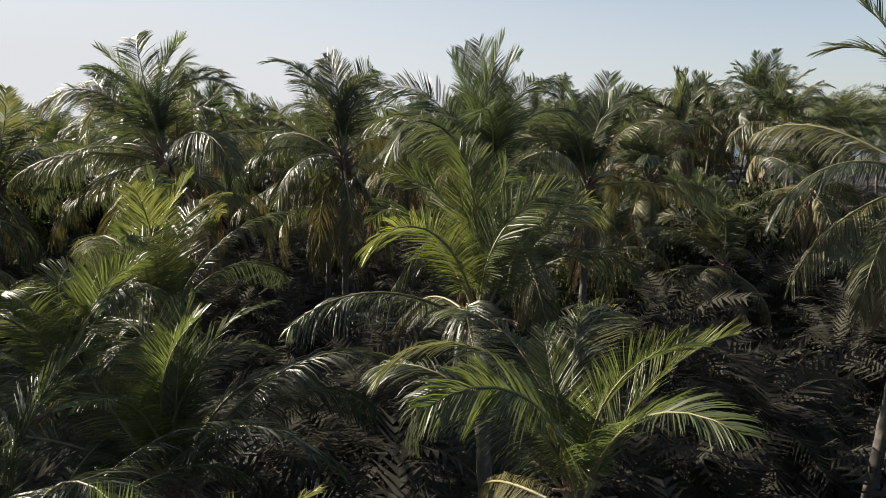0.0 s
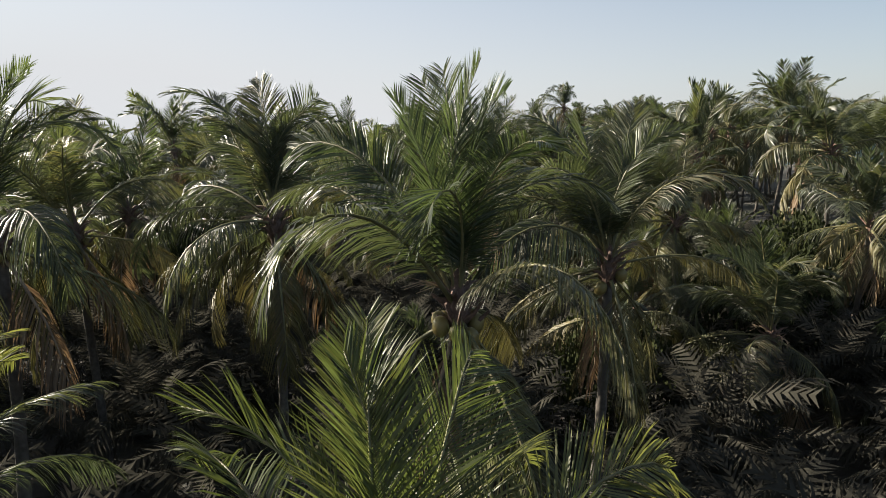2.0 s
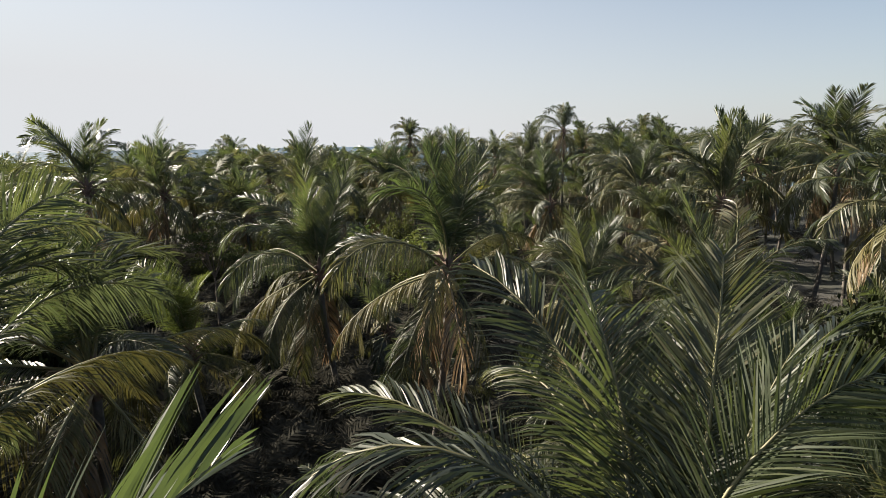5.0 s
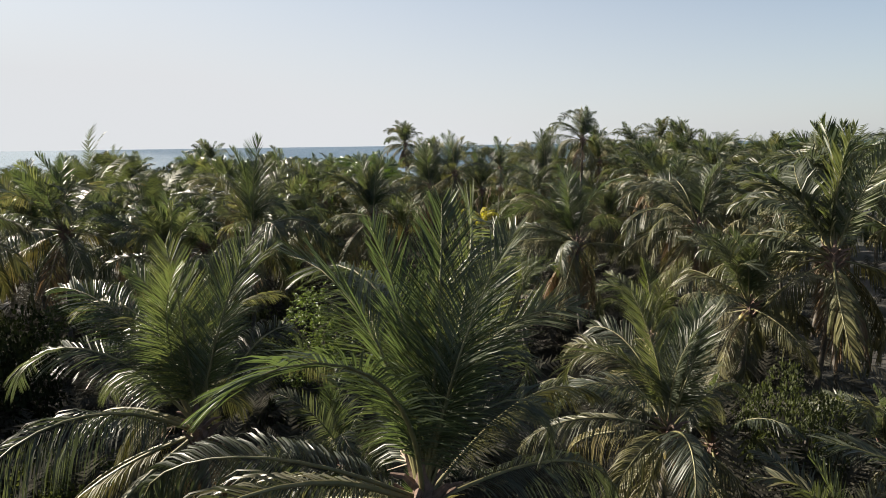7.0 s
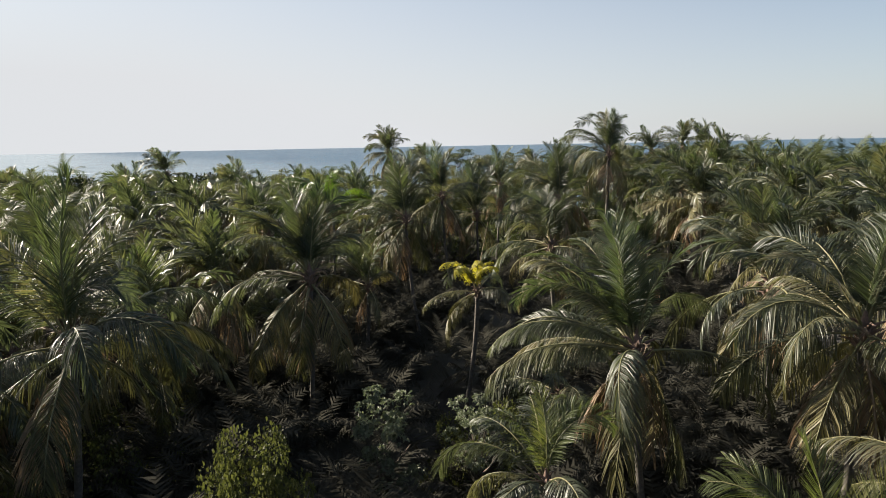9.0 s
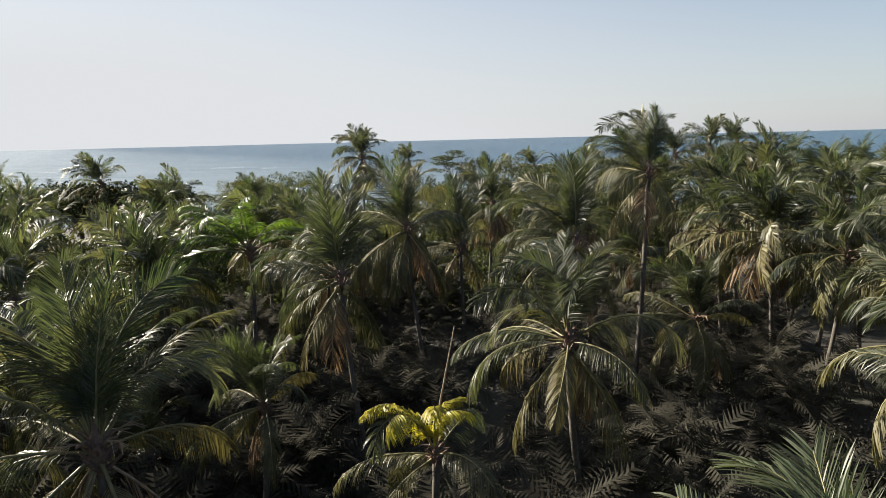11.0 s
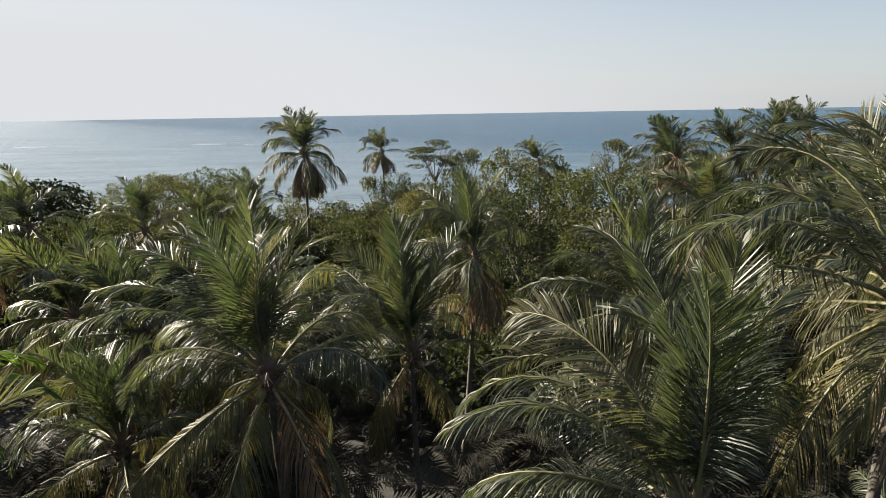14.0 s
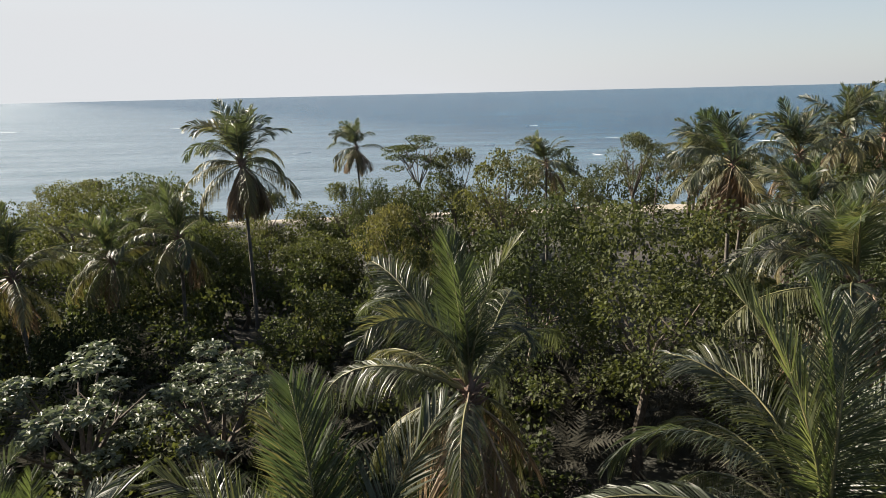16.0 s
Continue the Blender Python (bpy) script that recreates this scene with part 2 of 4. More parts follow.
def tube(points, radii, sides, verts, faces, cap=True):
    """Adds a tapered tube along the points."""
    first = len(verts)
    for i, q in enumerate(points):
        ahead = (points[min(i + 1, len(points) - 1)] - points[max(i - 1, 0)]).normalized()
        u = ahead.cross(Vector((0.31, 0.95, 0.05))).normalized()
        v = ahead.cross(u)
        for k in range(sides):
            a = 2 * math.pi * k / sides
            verts.append(q + (u * math.cos(a) + v * math.sin(a)) * radii[i])
    for i in range(len(points) - 1):
        for k in range(sides):
            a, b = first + i * sides + k, first + i * sides + (k + 1) % sides
            faces.append((a, b, b + sides, a + sides))
    if cap:
        faces.append(tuple(first + (len(points) - 1) * sides + k for k in range(sides)))


stands = []

# ---- palm fronds ----
TIPS = {}          # climb, azimuth and distance of each frond's tip


def frond_mesh(name, rise, bend, pairs, width, seed, leaf=None, stalk=None, lift=0.2, droop=0.5, twist=0.0, length=5.0, torn=0.0, joints=12, spread=1.0, fine=False, blade=1.28):
    """A pinnate frond that leaves the crown along +X, climbing at `rise` degrees and bending over by `bend`."""
    r = random.Random(seed)
    spine, ways = [Vector((0, 0, 0))], []
    sway = r.uniform(-10, 10)
    for i in range(joints):
        s = (i + 0.5) / joints
        e, w = radians(rise - bend * s ** 1.9), radians(sway * s)
        d = Vector((math.cos(e) * math.cos(w), math.cos(e) * math.sin(w), math.sin(e)))
        ways.append(d)
        spine.append(spine[-1] + d * (length / joints))
    verts, faces = [], []
    tube(spine, [0.050 * (1 - 0.86 * i / joints) + (0.022 if i == 0 else 0) for i in range(joints + 1)], 4, verts, faces)
    marks = [0] * len(faces)
    for i in range(pairs):
        s = 0.17 + 0.83 * (i + 0.5) / pairs
        f = s * joints
        k = min(int(f), joints - 1)
        at, d = spine[k].lerp(spine[k + 1], f - k), ways[k]
        side = d.cross(Vector((0, 0, 1))).normalized()
        up = side.cross(d).normalized()
        turn = radians(twist) * s
        side, up = side * math.cos(turn) + up * math.sin(turn), up * math.cos(turn) - side * math.sin(turn)
        size = (0.42 + 0.58 * math.sin(math.pi * min(1, ((s - 0.10) / 0.9)) ** 0.75)) * (1 if s < 0.9 else 1 - 3.2 * (s - 0.9))
        for flank in (-1, 1):
            if r.random() < torn:
                continue
            comb = noise.noise(Vector((s * 9.0, flank * 3.0, seed * 1.7)))          # neighbours lie alike, with gaps where they part
            comb_2 = noise.noise(Vector((s * 14.0, flank * 5.0, seed * 2.3 + 9)))
            ang = radians((66 - 38 * s) * spread + 13 * comb + r.uniform(-2.5, 2.5))
            l = blade * size * r.uniform(0.9, 1.06)
            way = (d * math.cos(ang) + side * flank * math.sin(ang) + up * (lift + 0.30 * comb_2 + r.uniform(-0.05, 0.05))).normalized()
            fall = droop * (1 + 0.35 * comb + r.uniform(-0.08, 0.08))
            across = d * math.cos(0.35) + up * r.uniform(-0.75, 0.75)
            across = (across - way * across.dot(way)).normalized() * width * 0.5
            n = len(verts)
            cuts = (0.36, 0.72) if fine else (0.5,)
            verts += [at - across * 0.45, at + across * 0.45]
            for k, u in enumerate((*cuts, 1.0)):
                q = at + way * l * u * (1 - 0.22 * fall * u) - Vector((0, 0, 0.8 * fall * l * u * u))
                m2 = n + 2 * k
                if u == 1.0:
                    verts.append(q)
                    faces.append((m2, m2 + 1, m2 + 2))
                else:
                    wide = 1.0 if u < 0.6 else 0.72
                    verts += [q - across * wide, q + across * wide]
                    faces.append((m2, m2 + 1, m2 + 3, m2 + 2))
                marks.append(1)
    me = mesh_of(name, verts, faces, [stalk or STALK, leaf or FROND], marks, smooth=True)
    end = spine[-1]
    TIPS[me.name] = (math.degrees(math.asin(end.z / end.length)), math.degrees(math.atan2(end.y, end.x)), end.length)
    return me


def aim(me, azimuth, climb, reach):
    """The pose by which a frond's tip lies at that azimuth and climb, in degrees, `reach` metres from the crown's heart."""
    own_climb, own_azimuth, own_reach = TIPS[me.name]
    return pose(0, 0, 0, 0, 0, azimuth) @ pose(0, 0, 0, 0, own_climb - climb, 0) @ pose(0, 0, 0, 0, 0, -own_azimuth) @ Matrix.Scale(reach / own_reach, 4)


# classes of frond by the angle at which they leave the crown: (rise, bend, lift, droop)
CLASSES = [(87, 34, 0.26, 0.06), (82, 66, 0.24, 0.16), (73, 88, 0.18, 0.34), (58, 100, 0.08, 0.54), (38, 98, 0.0, 0.72), (14, 82, -0.06, 0.84), (-12, 62, -0.10, 0.90),
           (86, 128, 0.16, 0.30), (76, 158, 0.08, 0.50)]
TWISTS = (0, 55, -50, 20)


def frond_set(pairs, width, joints, variants, fine, upper=None):
    sets = []
    for c, (rise, bend, lift, droop) in enumerate(CLASSES):
        sets.append([frond_mesh("frond", rise, bend * f, pairs, width, 50 * c + v, (upper or YOUNG) if c == 0 or c == 1 and v == 2 or upper and (c < 3 or c == 7) else OLD if c == 6 or c == 5 and v % 2 else FROND, lift=lift, droop=droop,
                                twist=TWISTS[v % 4] * (0.5 if c == 0 else 1), joints=joints, spread=(0.90, 0.96, 1, 1, 1, 1, 1, 1, 1)[c], blade=(1.46, 1.44, 1.36, 1.26, 1.18, 1.14, 1.14, 1.36, 1.26)[c], fine=fine)
                     for v, f in zip(range(variants), (0.85, 1.1, 1.25, 0.7))])
    return sets


NEAR = frond_set(92, 0.031, 12, 4, True)
BRIGHT = frond_set(108, 0.026, 12, 4, True, FRESH)
# near fronds in the leaflet colour that is brightened to look sunlit
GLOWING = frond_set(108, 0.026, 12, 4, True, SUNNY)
MIDDLE = frond_set(46, 0.072, 8, 4, False)
GREEN = [frond_mesh("frond", 70 - 14 * i, 84 + 6 * i, 60, 0.06, 821 + i, VIVID, lift=0.05, droop=0.5) for i in range(4)]
YELLOW = [frond_mesh("frond", 84, 108, 70, 0.08, 801, GOLD, lift=0.1, droop=0.9), frond_mesh("frond", 76, 136, 70, 0.08, 802, GOLD, lift=0.0, droop=1.0)]
HANGING = [frond_mesh("frond", -34 - 10 * v, 44, 60, 0.036, 831 + v, OLD, lift=-0.1, droop=0.9, torn=0.08, length=4.2, twist=40 * v - 30, joints=8) for v in range(3)]
DEAD = [frond_mesh("dry_frond", -52, 34, 46, 0.06, 811 + v, DRY, DRY_STALK, lift=-0.1, droop=0.9, torn=0.25, length=3.7, twist=30 * v, joints=8) for v in range(3)]


def far_frond(r, rise, bend, droop, verts, faces, marks, m, pairs):
    """A light frond of single blades, added to a crown of the distant grove."""
    at = Vector((0, 0, 0))
    spine = [at]
    for i in range(6):
        e = radians(rise - bend * ((i + 0.5) / 6) ** 1.6)
        at = at + Vector((math.cos(e), 0, math.sin(e))) * (5.0 / 6)
        spine.append(at)
    turn = radians(r.uniform(-50, 50))
    wide = 1.61 / pairs
    for i in range(pairs):
        s = 0.16 + 0.84 * (i + 0.5) / pairs
        k = min(5, int(s * 6))
        q, d = spine[k].lerp(spine[k + 1], s * 6 - k), (spine[k + 1] - spine[k]).normalized()
        side = Vector((0, 1, 0)) * math.cos(turn * s) + d.cross(Vector((0, 1, 0))) * math.sin(turn * s)
        l = 1.15 * (0.42 + 0.58 * math.sin(math.pi * ((s - 0.1) / 0.9) ** 0.75)) * r.uniform(0.85, 1.1)
        for flank in (-1, 1):
            tip_at = q + (d * 0.62 + side * flank * (0.78 + r.uniform(-0.15, 0.15)) + Vector((0, 0, r.uniform(-0.2, 0.2)))).normalized() * l - Vector((0, 0, droop * 0.6 * l))
            n = len(verts)
            verts += [m @ (q - d * wide), m @ (q + d * wide), m @ tip_at]
            faces.append((n, n + 1, n + 2))
            marks.append(0)


def far_crown(seed, count=17, pairs=23):
    """A whole crown as plain arrays, for the palms that stay far off."""
    r = random.Random(seed)
    verts, faces, marks = [], [], []
    for i in range(count):
        c = min(6, int((i / (count - 1)) ** 0.85 * 7))
        rise, bend, lift, droop = CLASSES[c]
        rise, bend = min(rise, 78), max(bend, 58)
        m = pose(0, 0, 0, 0, 0, i * 137.5 + r.uniform(-15, 15)) @ Matrix.Scale(r.uniform(0.8, 1.05), 4)
        far_frond(r, rise + r.uniform(-6, 6), bend * r.uniform(0.8, 1.2), droop, verts, faces, marks, m, pairs)
    return np.array([tuple(v) for v in verts]), faces


FAR = [far_crown(900 + i) for i in range(8)]
SEEDLING = [far_crown(950 + i, 12, 15) for i in range(8)]
grove_verts, grove_faces, grove_marks = [], [], []


def far_palm(x, y, z, size, r):
    """Adds one palm to the distant grove."""
    stands.append((x, y))
    shape, faces = r.choice(FAR)
    m = np.array(pose(x, y, z, r.uniform(-5, 5), r.uniform(-18, -4), 0) @ pose(0, 0, 0, 0, 0, r.uniform(0, 360)) @ Matrix.Scale(size, 4))
    n = len(grove_verts)
    grove_verts.extend(map(tuple, shape @ m[:3, :3].T + m[:3, 3]))
    grove_faces.extend(tuple(n + k for k in f) for f in faces)
    grove_marks.extend([0] * len(faces))
    stem, sides = [], []
    tube([Vector((x + r.uniform(-1, 1), y, -0.2)), Vector((x, y, z * 0.5)), Vector((x, y, z))], [0.18, 0.14, 0.11], 5, stem, sides)
    n = len(grove_verts)
    grove_verts.extend(tuple(v) for v in stem)
    grove_faces.extend(tuple(n + k for k in f) for f in sides)
    grove_marks.extend([1] * len(sides))


def crown_heart():
    """The fibrous head of the trunk, wrapped in the split bases of the leaf stalks."""
    verts, faces, r = [], [], random.Random(5)
    tube([Vector((0, 0, -0.55)), Vector((0, 0, -0.3)), Vector((0, 0, 0.0)), Vector((0, 0, 0.3)), Vector((0, 0, 0.75))], [0.12, 0.17, 0.20, 0.15, 0.03], 9, verts, faces)
    for i in range(18):
        a, low = i * 2.4, -0.45 + 0.045 * i
        way = Vector((math.cos(a), math.sin(a), 0))
        foot = way * 0.12 + Vector((0, 0, low))
        long = r.uniform(0.32, 0.6)
        tube([foot, foot + way * long * 0.45 + Vector((0, 0, long * 0.42)), foot + way * long * r.uniform(0.75, 1.0) + Vector((0, 0, long * r.uniform(0.4, 0.95)))],
             [0.075, 0.048, r.uniform(0.012, 0.03)], 5, verts, faces)
    return mesh_of("crown_heart", verts, faces, [FIBRE])


def nut_mesh():
    bm = bmesh.new()
    bmesh.ops.create_icosphere(bm, subdivisions=2, radius=0.13)
    for v in bm.verts:
        v.co.z *= 1.25
    me = bpy.data.meshes.new("coconut")
    bm.to_mesh(me)
    bm.free()
    me.materials.append(NUT)
    me.polygons.foreach_set("use_smooth", [True] * len(me.polygons))
    return me


def spathe_mesh():
    """A branched, pale flower stalk, as they stand out of the crown's heart."""
    verts, faces, r = [], [], random.Random(8)
    tube([Vector((0, 0, 0)), Vector((0.35, 0, 0.3)), Vector((0.8, 0, 0.45))], [0.03, 0.025, 0.015], 4, verts, faces)
    for i in range(9):
        a = Vector((0.35 + 0.05 * i, 0, 0.3 + 0.018 * i))
        tube([a, a + Vector((0.3, r.uniform(-0.25, 0.25), r.uniform(-0.25, 0.15)))], [0.014, 0.006], 3, verts, faces)
    return mesh_of("flower_stalk", verts, faces, [DRY_STALK])


HEART, COCONUT, SPATHE = crown_heart(), nut_mesh(), spathe_mesh()


def trunk_mesh(height, lean_x, lean_y, seed, rings, radius=0.125):
    """A slim ringed trunk from the ground, bulged at the foot, that curves into its lean; its top is the origin."""
    r = random.Random(seed)
    points, radii = [], []
    for i in range(rings + 1):
        s = i / rings
        k = (1 - s) ** 1.7
        points.append(Vector((lean_x * k, lean_y * k, -height * (1 - s))))
        radii.append(radius * (0.8 + 0.28 * (1 - s) + 0.6 * max(0, 0.12 - s) / 0.12) * (1.07 if i % 2 else 0.95) * r.uniform(0.97, 1.03))
    verts, faces = [], []
    tube(points, radii, 8, verts, faces)
    return mesh_of("trunk", verts, faces, [BARK], smooth=True)


GROVE = "coconut palms of the grove"
LABELS = {"green": "coconut palm with arching green fronds above a slim grey trunk",
          "dry": "coconut palm with green fronds and brown dry ones hanging below",
          "tall": "tall coconut palm whose windblown crown stands above the canopy",
          "fresh": "coconut palm with upright yellow-green fronds lit by the sun",
          "sunny": "young coconut palm with long yellow-green fronds, sunlight put into their colour",
          "gold": "coconut palm with yellowed fronds on a slim grey trunk",
          "young": "young bright green palm with short arching fronds"}


def palm(x, y, z, size=1.0, detail=2, look_of="green", dry=2, fronds=21, droop=0.0, tip=(0, 0), aims=()):
    """A coconut palm whose crown springs at (x, y, z). detail: 2 near, 1 in the middle distance, 0 far.
    aims: azimuth, climb and reach of fronds that are known; the others fill the far side of the crown."""
    seed = int(abs(x) * 131 + abs(y) * 977)
    r = random.Random(seed)
    if y > 122 or abs(x - 4.0 - (y - 10.0) * 0.117) > 13:
        detail = min(detail, 1)
    stands.append((x, y))
    top = thing("coconut_palm", pose(x, y, z), LABELS[look_of], "palm tree", GROVE)
    part("trunk", trunk_mesh(z + 0.25, r.uniform(-1.3, 1.3), r.uniform(-1.0, 1.0), seed, 24 if detail == 2 else (12)), top)
    tilt = pose(0, 0, 0, r.uniform(-6, 6) + tip[0], r.uniform(-15, -3) + tip[1], 0)      # the wind leans the crowns
    scale = Matrix.Scale(size, 4)
    part("crown_heart", HEART, top, scale)
    start = r.uniform(0, 360)
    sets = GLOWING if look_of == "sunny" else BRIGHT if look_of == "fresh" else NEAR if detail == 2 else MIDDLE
    for azimuth, climb, reach in aims:
        me = min((f for kind in sets for f in kind), key=lambda f: abs(TIPS[f.name][0] - climb) / 8 + 7 * abs(reach / TIPS[f.name][2] - size) + r.uniform(0, 1.2))
        part("frond", me, top, aim(me, azimuth, climb, reach) @ pose(0, 0, 0, r.uniform(-14, 14), 0, 0))
    for i in range(fronds - len(aims)):
        age = max(0.0, i + r.uniform(-0.4, 0.4)) / (fronds - 1 - len(aims))
        if aims:
            age = 0.22 + 0.68 * age
        c = max(0, min(6, int((age ** 1.08 + droop) * 7)))
        me = r.choice(sets[r.choice((7, 8)) if 0 < c < 5 and r.random() < 0.3 else c])
        if look_of == "gold" and i < 5:
            me = YELLOW[i % 2]
        if look_of == "young":
            me = GREEN[i % 4]
        grow = size * (0.74 + 0.28 * min(1, age * 3)) * r.uniform(0.92, 1.06)
        turn = start + i * 137.5 + r.uniform(-16, 16)
        if aims:
            turn = 90 + (i * 47 % 190 - 95) + r.uniform(-14, 14)
        if look_of == "gold" and i < 5:
            grow *= 0.92
            turn = 15 - 34 * i + r.uniform(-10, 10)                             # the yellow ones hang over to leeward
        turn += 26 * math.sin(radians(turn))                                    # and combs the fronds to leeward
        grow *= 1 - 0.16 * max(0.0, math.cos(radians(turn)))
        part("frond", me, top, tilt @ pose(0, 0, 0.25 * size * (1 - age), 0, 0, turn)
             @ pose(0, 0, 0, r.uniform(-24, 24), r.uniform(-7, 7), 0) @ Matrix.Diagonal((grow, grow * r.uniform(0.9, 1.1), grow, 1)))
    for i in range(3 if look_of not in ("young", "gold") and size > 0.7 else 0):
        part("frond", r.choice(HANGING), top, pose(0, 0, -0.1, 0, r.uniform(-16, 10), start + 120 * i + r.uniform(-40, 40)) @ scale)
    for i in range(dry):
        part("dry_frond", r.choice(DEAD), top, pose(0, 0, -0.15, 0, r.uniform(-14, 14), r.uniform(0, 360)) @ scale, "brown dry frond")
    if detail == 2:
        for i in range(r.randint(3, 7) if size > 0.7 else 0):
            a = r.uniform(0, 6.28)
            part("coconut", COCONUT, top, pose(0.34 * math.cos(a) * size, 0.34 * math.sin(a) * size, -0.15 - r.uniform(0, 0.35), r.uniform(-30, 30), r.uniform(-30, 30), 0))
        for i in range(r.randint(1, 3)):
            part("flower_stalk", SPATHE, top, pose(0, 0, 0.1, 0, r.uniform(-20, 40), r.uniform(0, 360)) @ scale, "pale branched flower stalk")
    return top


# ---- broad-leaved trees and shrubs ----


def crown_mesh(name, leaf, seed, clumps, leaves, reach, tall, size, flat=0.75, slim=0.42, whorl=0, puff=1.0):
    """A crown of leaf clumps with gaps, about the unit tree's head at the origin. whorl: leaves to a rosette."""
    r = random.Random(seed)
    heads = []
    for i in range(clumps):
        a, u = i * 2.4 + r.uniform(-0.5, 0.5), r.uniform(-0.55, 1.0)
        out_by = math.sqrt(max(0.0, 1 - max(u, 0) ** 2 * 0.8)) * r.uniform(0.35, 1.0)
        heads.append((Vector((reach * out_by * math.cos(a), reach * out_by * math.sin(a), tall * u)), reach * puff * r.uniform(0.22, 0.40)))
    verts, faces = [], []

    def blade(at, way, roll, l):
        side = way.cross(Vector((r.uniform(-1, 1), r.uniform(-1, 1), 1.2))).normalized()
        side = (side * math.cos(roll) + way.cross(side) * math.sin(roll)) * l * slim
        n = len(verts)
        verts.extend([at, at + way * l * 0.5 + side, at + way * l - Vector((0, 0, 0.15 * l)), at + way * l * 0.5 - side])
        faces.append((n, n + 1, n + 2, n + 3))

    for i in range(leaves // (whorl or 1)):
        c, rad = heads[r.randrange(clumps)]
        d = Vector((r.gauss(0, 1), r.gauss(0, 1), r.gauss(0.35, 0.8))).normalized()
        at = c + Vector((d.x, d.y, d.z * flat)) * rad * r.uniform(0.72, 1.12)
        if whorl:
            for k in range(whorl):
                a = 6.283 * k / whorl + r.uniform(-0.3, 0.3)
                blade(at, Vector((math.cos(a), math.sin(a), r.uniform(-0.25, 0.35))).normalized(), r.uniform(-0.4, 0.4), size * r.uniform(0.7, 1.15))
        else:
            blade(at, (d + Vector((r.uniform(-1, 1), r.uniform(-1, 1), r.uniform(-0.9, 0.5))) * 0.9).normalized(), r.uniform(-1.2, 1.2), size * r.uniform(0.7, 1.3))
    return mesh_of(name, verts, faces, [leaf])


def limbs_mesh(seed, reach, tall, trunk_height, stout=1.0):
    """Tapered trunk with forking limbs; the head of the crown is the origin."""
    r = random.Random(seed)
    verts, faces = [], []
    foot, fork = Vector((r.uniform(-0.5, 0.5), r.uniform(-0.5, 0.5), -trunk_height)), Vector((0, 0, -tall * 0.9))
    tube([foot, foot.lerp(fork, 0.5) + Vector((r.uniform(-0.3, 0.3), r.uniform(-0.3, 0.3), 0)), fork], [0.26 * stout, 0.2 * stout, 0.16 * stout], 7, verts, faces)
    for i in range(8):
        a = i * 2.4 + r.uniform(-0.4, 0.4)
        end = Vector((reach * 0.75 * math.cos(a), reach * 0.75 * math.sin(a), tall * r.uniform(-0.1, 0.7)))
        bow = fork.lerp(end, 0.5) + Vector((0, 0, r.uniform(-0.2, 0.5)))
        tube([fork, bow, end], [0.11 * stout, 0.06 * stout, 0.02], 5, verts, faces)
        for k in range(2):
            tube([bow, bow + Vector((r.uniform(-1, 1), r.uniform(-1, 1), r.uniform(0.2, 1))) * reach * 0.3], [0.04, 0.012], 4, verts, faces)
    return mesh_of("trunk", verts, faces, [WOOD])


KINDS = {
    "fine": [crown_mesh("crown", BROAD, 25 + i, 52, 11500, 4.4, 4.4, 0.17, slim=0.36, puff=0.66) for i in range(2)],
    "broad": [crown_mesh("crown", BROAD, 21 + i, 34, 6600, 3.0, 2.2, 0.125, puff=0.72) for i in range(3)],
    "coarse": [crown_mesh("crown", BROAD, 121 + i, 30, 2100, 3.0, 2.2, 0.21, puff=0.75) for i in range(2)],
    "lime": [crown_mesh("crown", LIME, 31 + i, 32, 6200, 3.0, 1.9, 0.125, puff=0.72) for i in range(2)],
    "waxy": [crown_mesh("crown", WAXY, 41 + i, 17, 3400, 2.4, 1.6, 0.25, flat=0.26, slim=0.21, whorl=7, puff=0.86) for i in range(2)],
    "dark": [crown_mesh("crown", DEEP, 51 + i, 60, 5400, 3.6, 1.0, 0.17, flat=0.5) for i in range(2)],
    "rosette": [crown_mesh("crown", ROSETTE, 46 + i, 30, 7000, 2.6, 1.9, 0.23, slim=0.17, whorl=7) for i in range(2)],
    "sparse": [crown_mesh("crown", BROAD, 61, 20, 4200, 2.6, 1.6, 0.13, flat=0.26, puff=0.9)],
}
BUSH = {"broad": [crown_mesh("foliage", BROAD, 81 + i, 16, 480, 3.0, 2.0, 0.42) for i in range(3)],
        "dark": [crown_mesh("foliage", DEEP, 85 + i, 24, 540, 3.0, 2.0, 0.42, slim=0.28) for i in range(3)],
        "lime": [crown_mesh("foliage", LIME, 89 + i, 16, 540, 3.0, 2.0, 0.38) for i in range(2)]}
stem_verts, stem_faces = [], []
tube([Vector((0, 0, 0)), Vector((0.04, 0, 0.5)), Vector((0, 0, 1))], [0.03, 0.022, 0.01], 5, stem_verts, stem_faces)
STEM = mesh_of("stem", stem_verts, stem_faces, [WOOD])
WOODS = [limbs_mesh(71 + i, 2.8, 1.8, 5.0) for i in range(3)]
THIN = [limbs_mesh(75, 2.3, 1.3, 5.0, 0.4)]
TREE_LABELS = {"coarse": "low green broad-leaved tree between the grove and the beach", "rosette": "bright green bushy tree with rosettes of narrow leaves", "fine": "large dense broad-leaved tree with small olive-green leaves", "broad": "dense green broad-leaved tree with small glossy leaves", "lime": "sunlit yellow-green broad-leaved coastal tree",
               "waxy": "small tree with rosettes of large shiny leaves", "dark": "dark flat-topped spreading tree with fine foliage",
               "sparse": "thin open tree with tiers of sparse light leaves"}


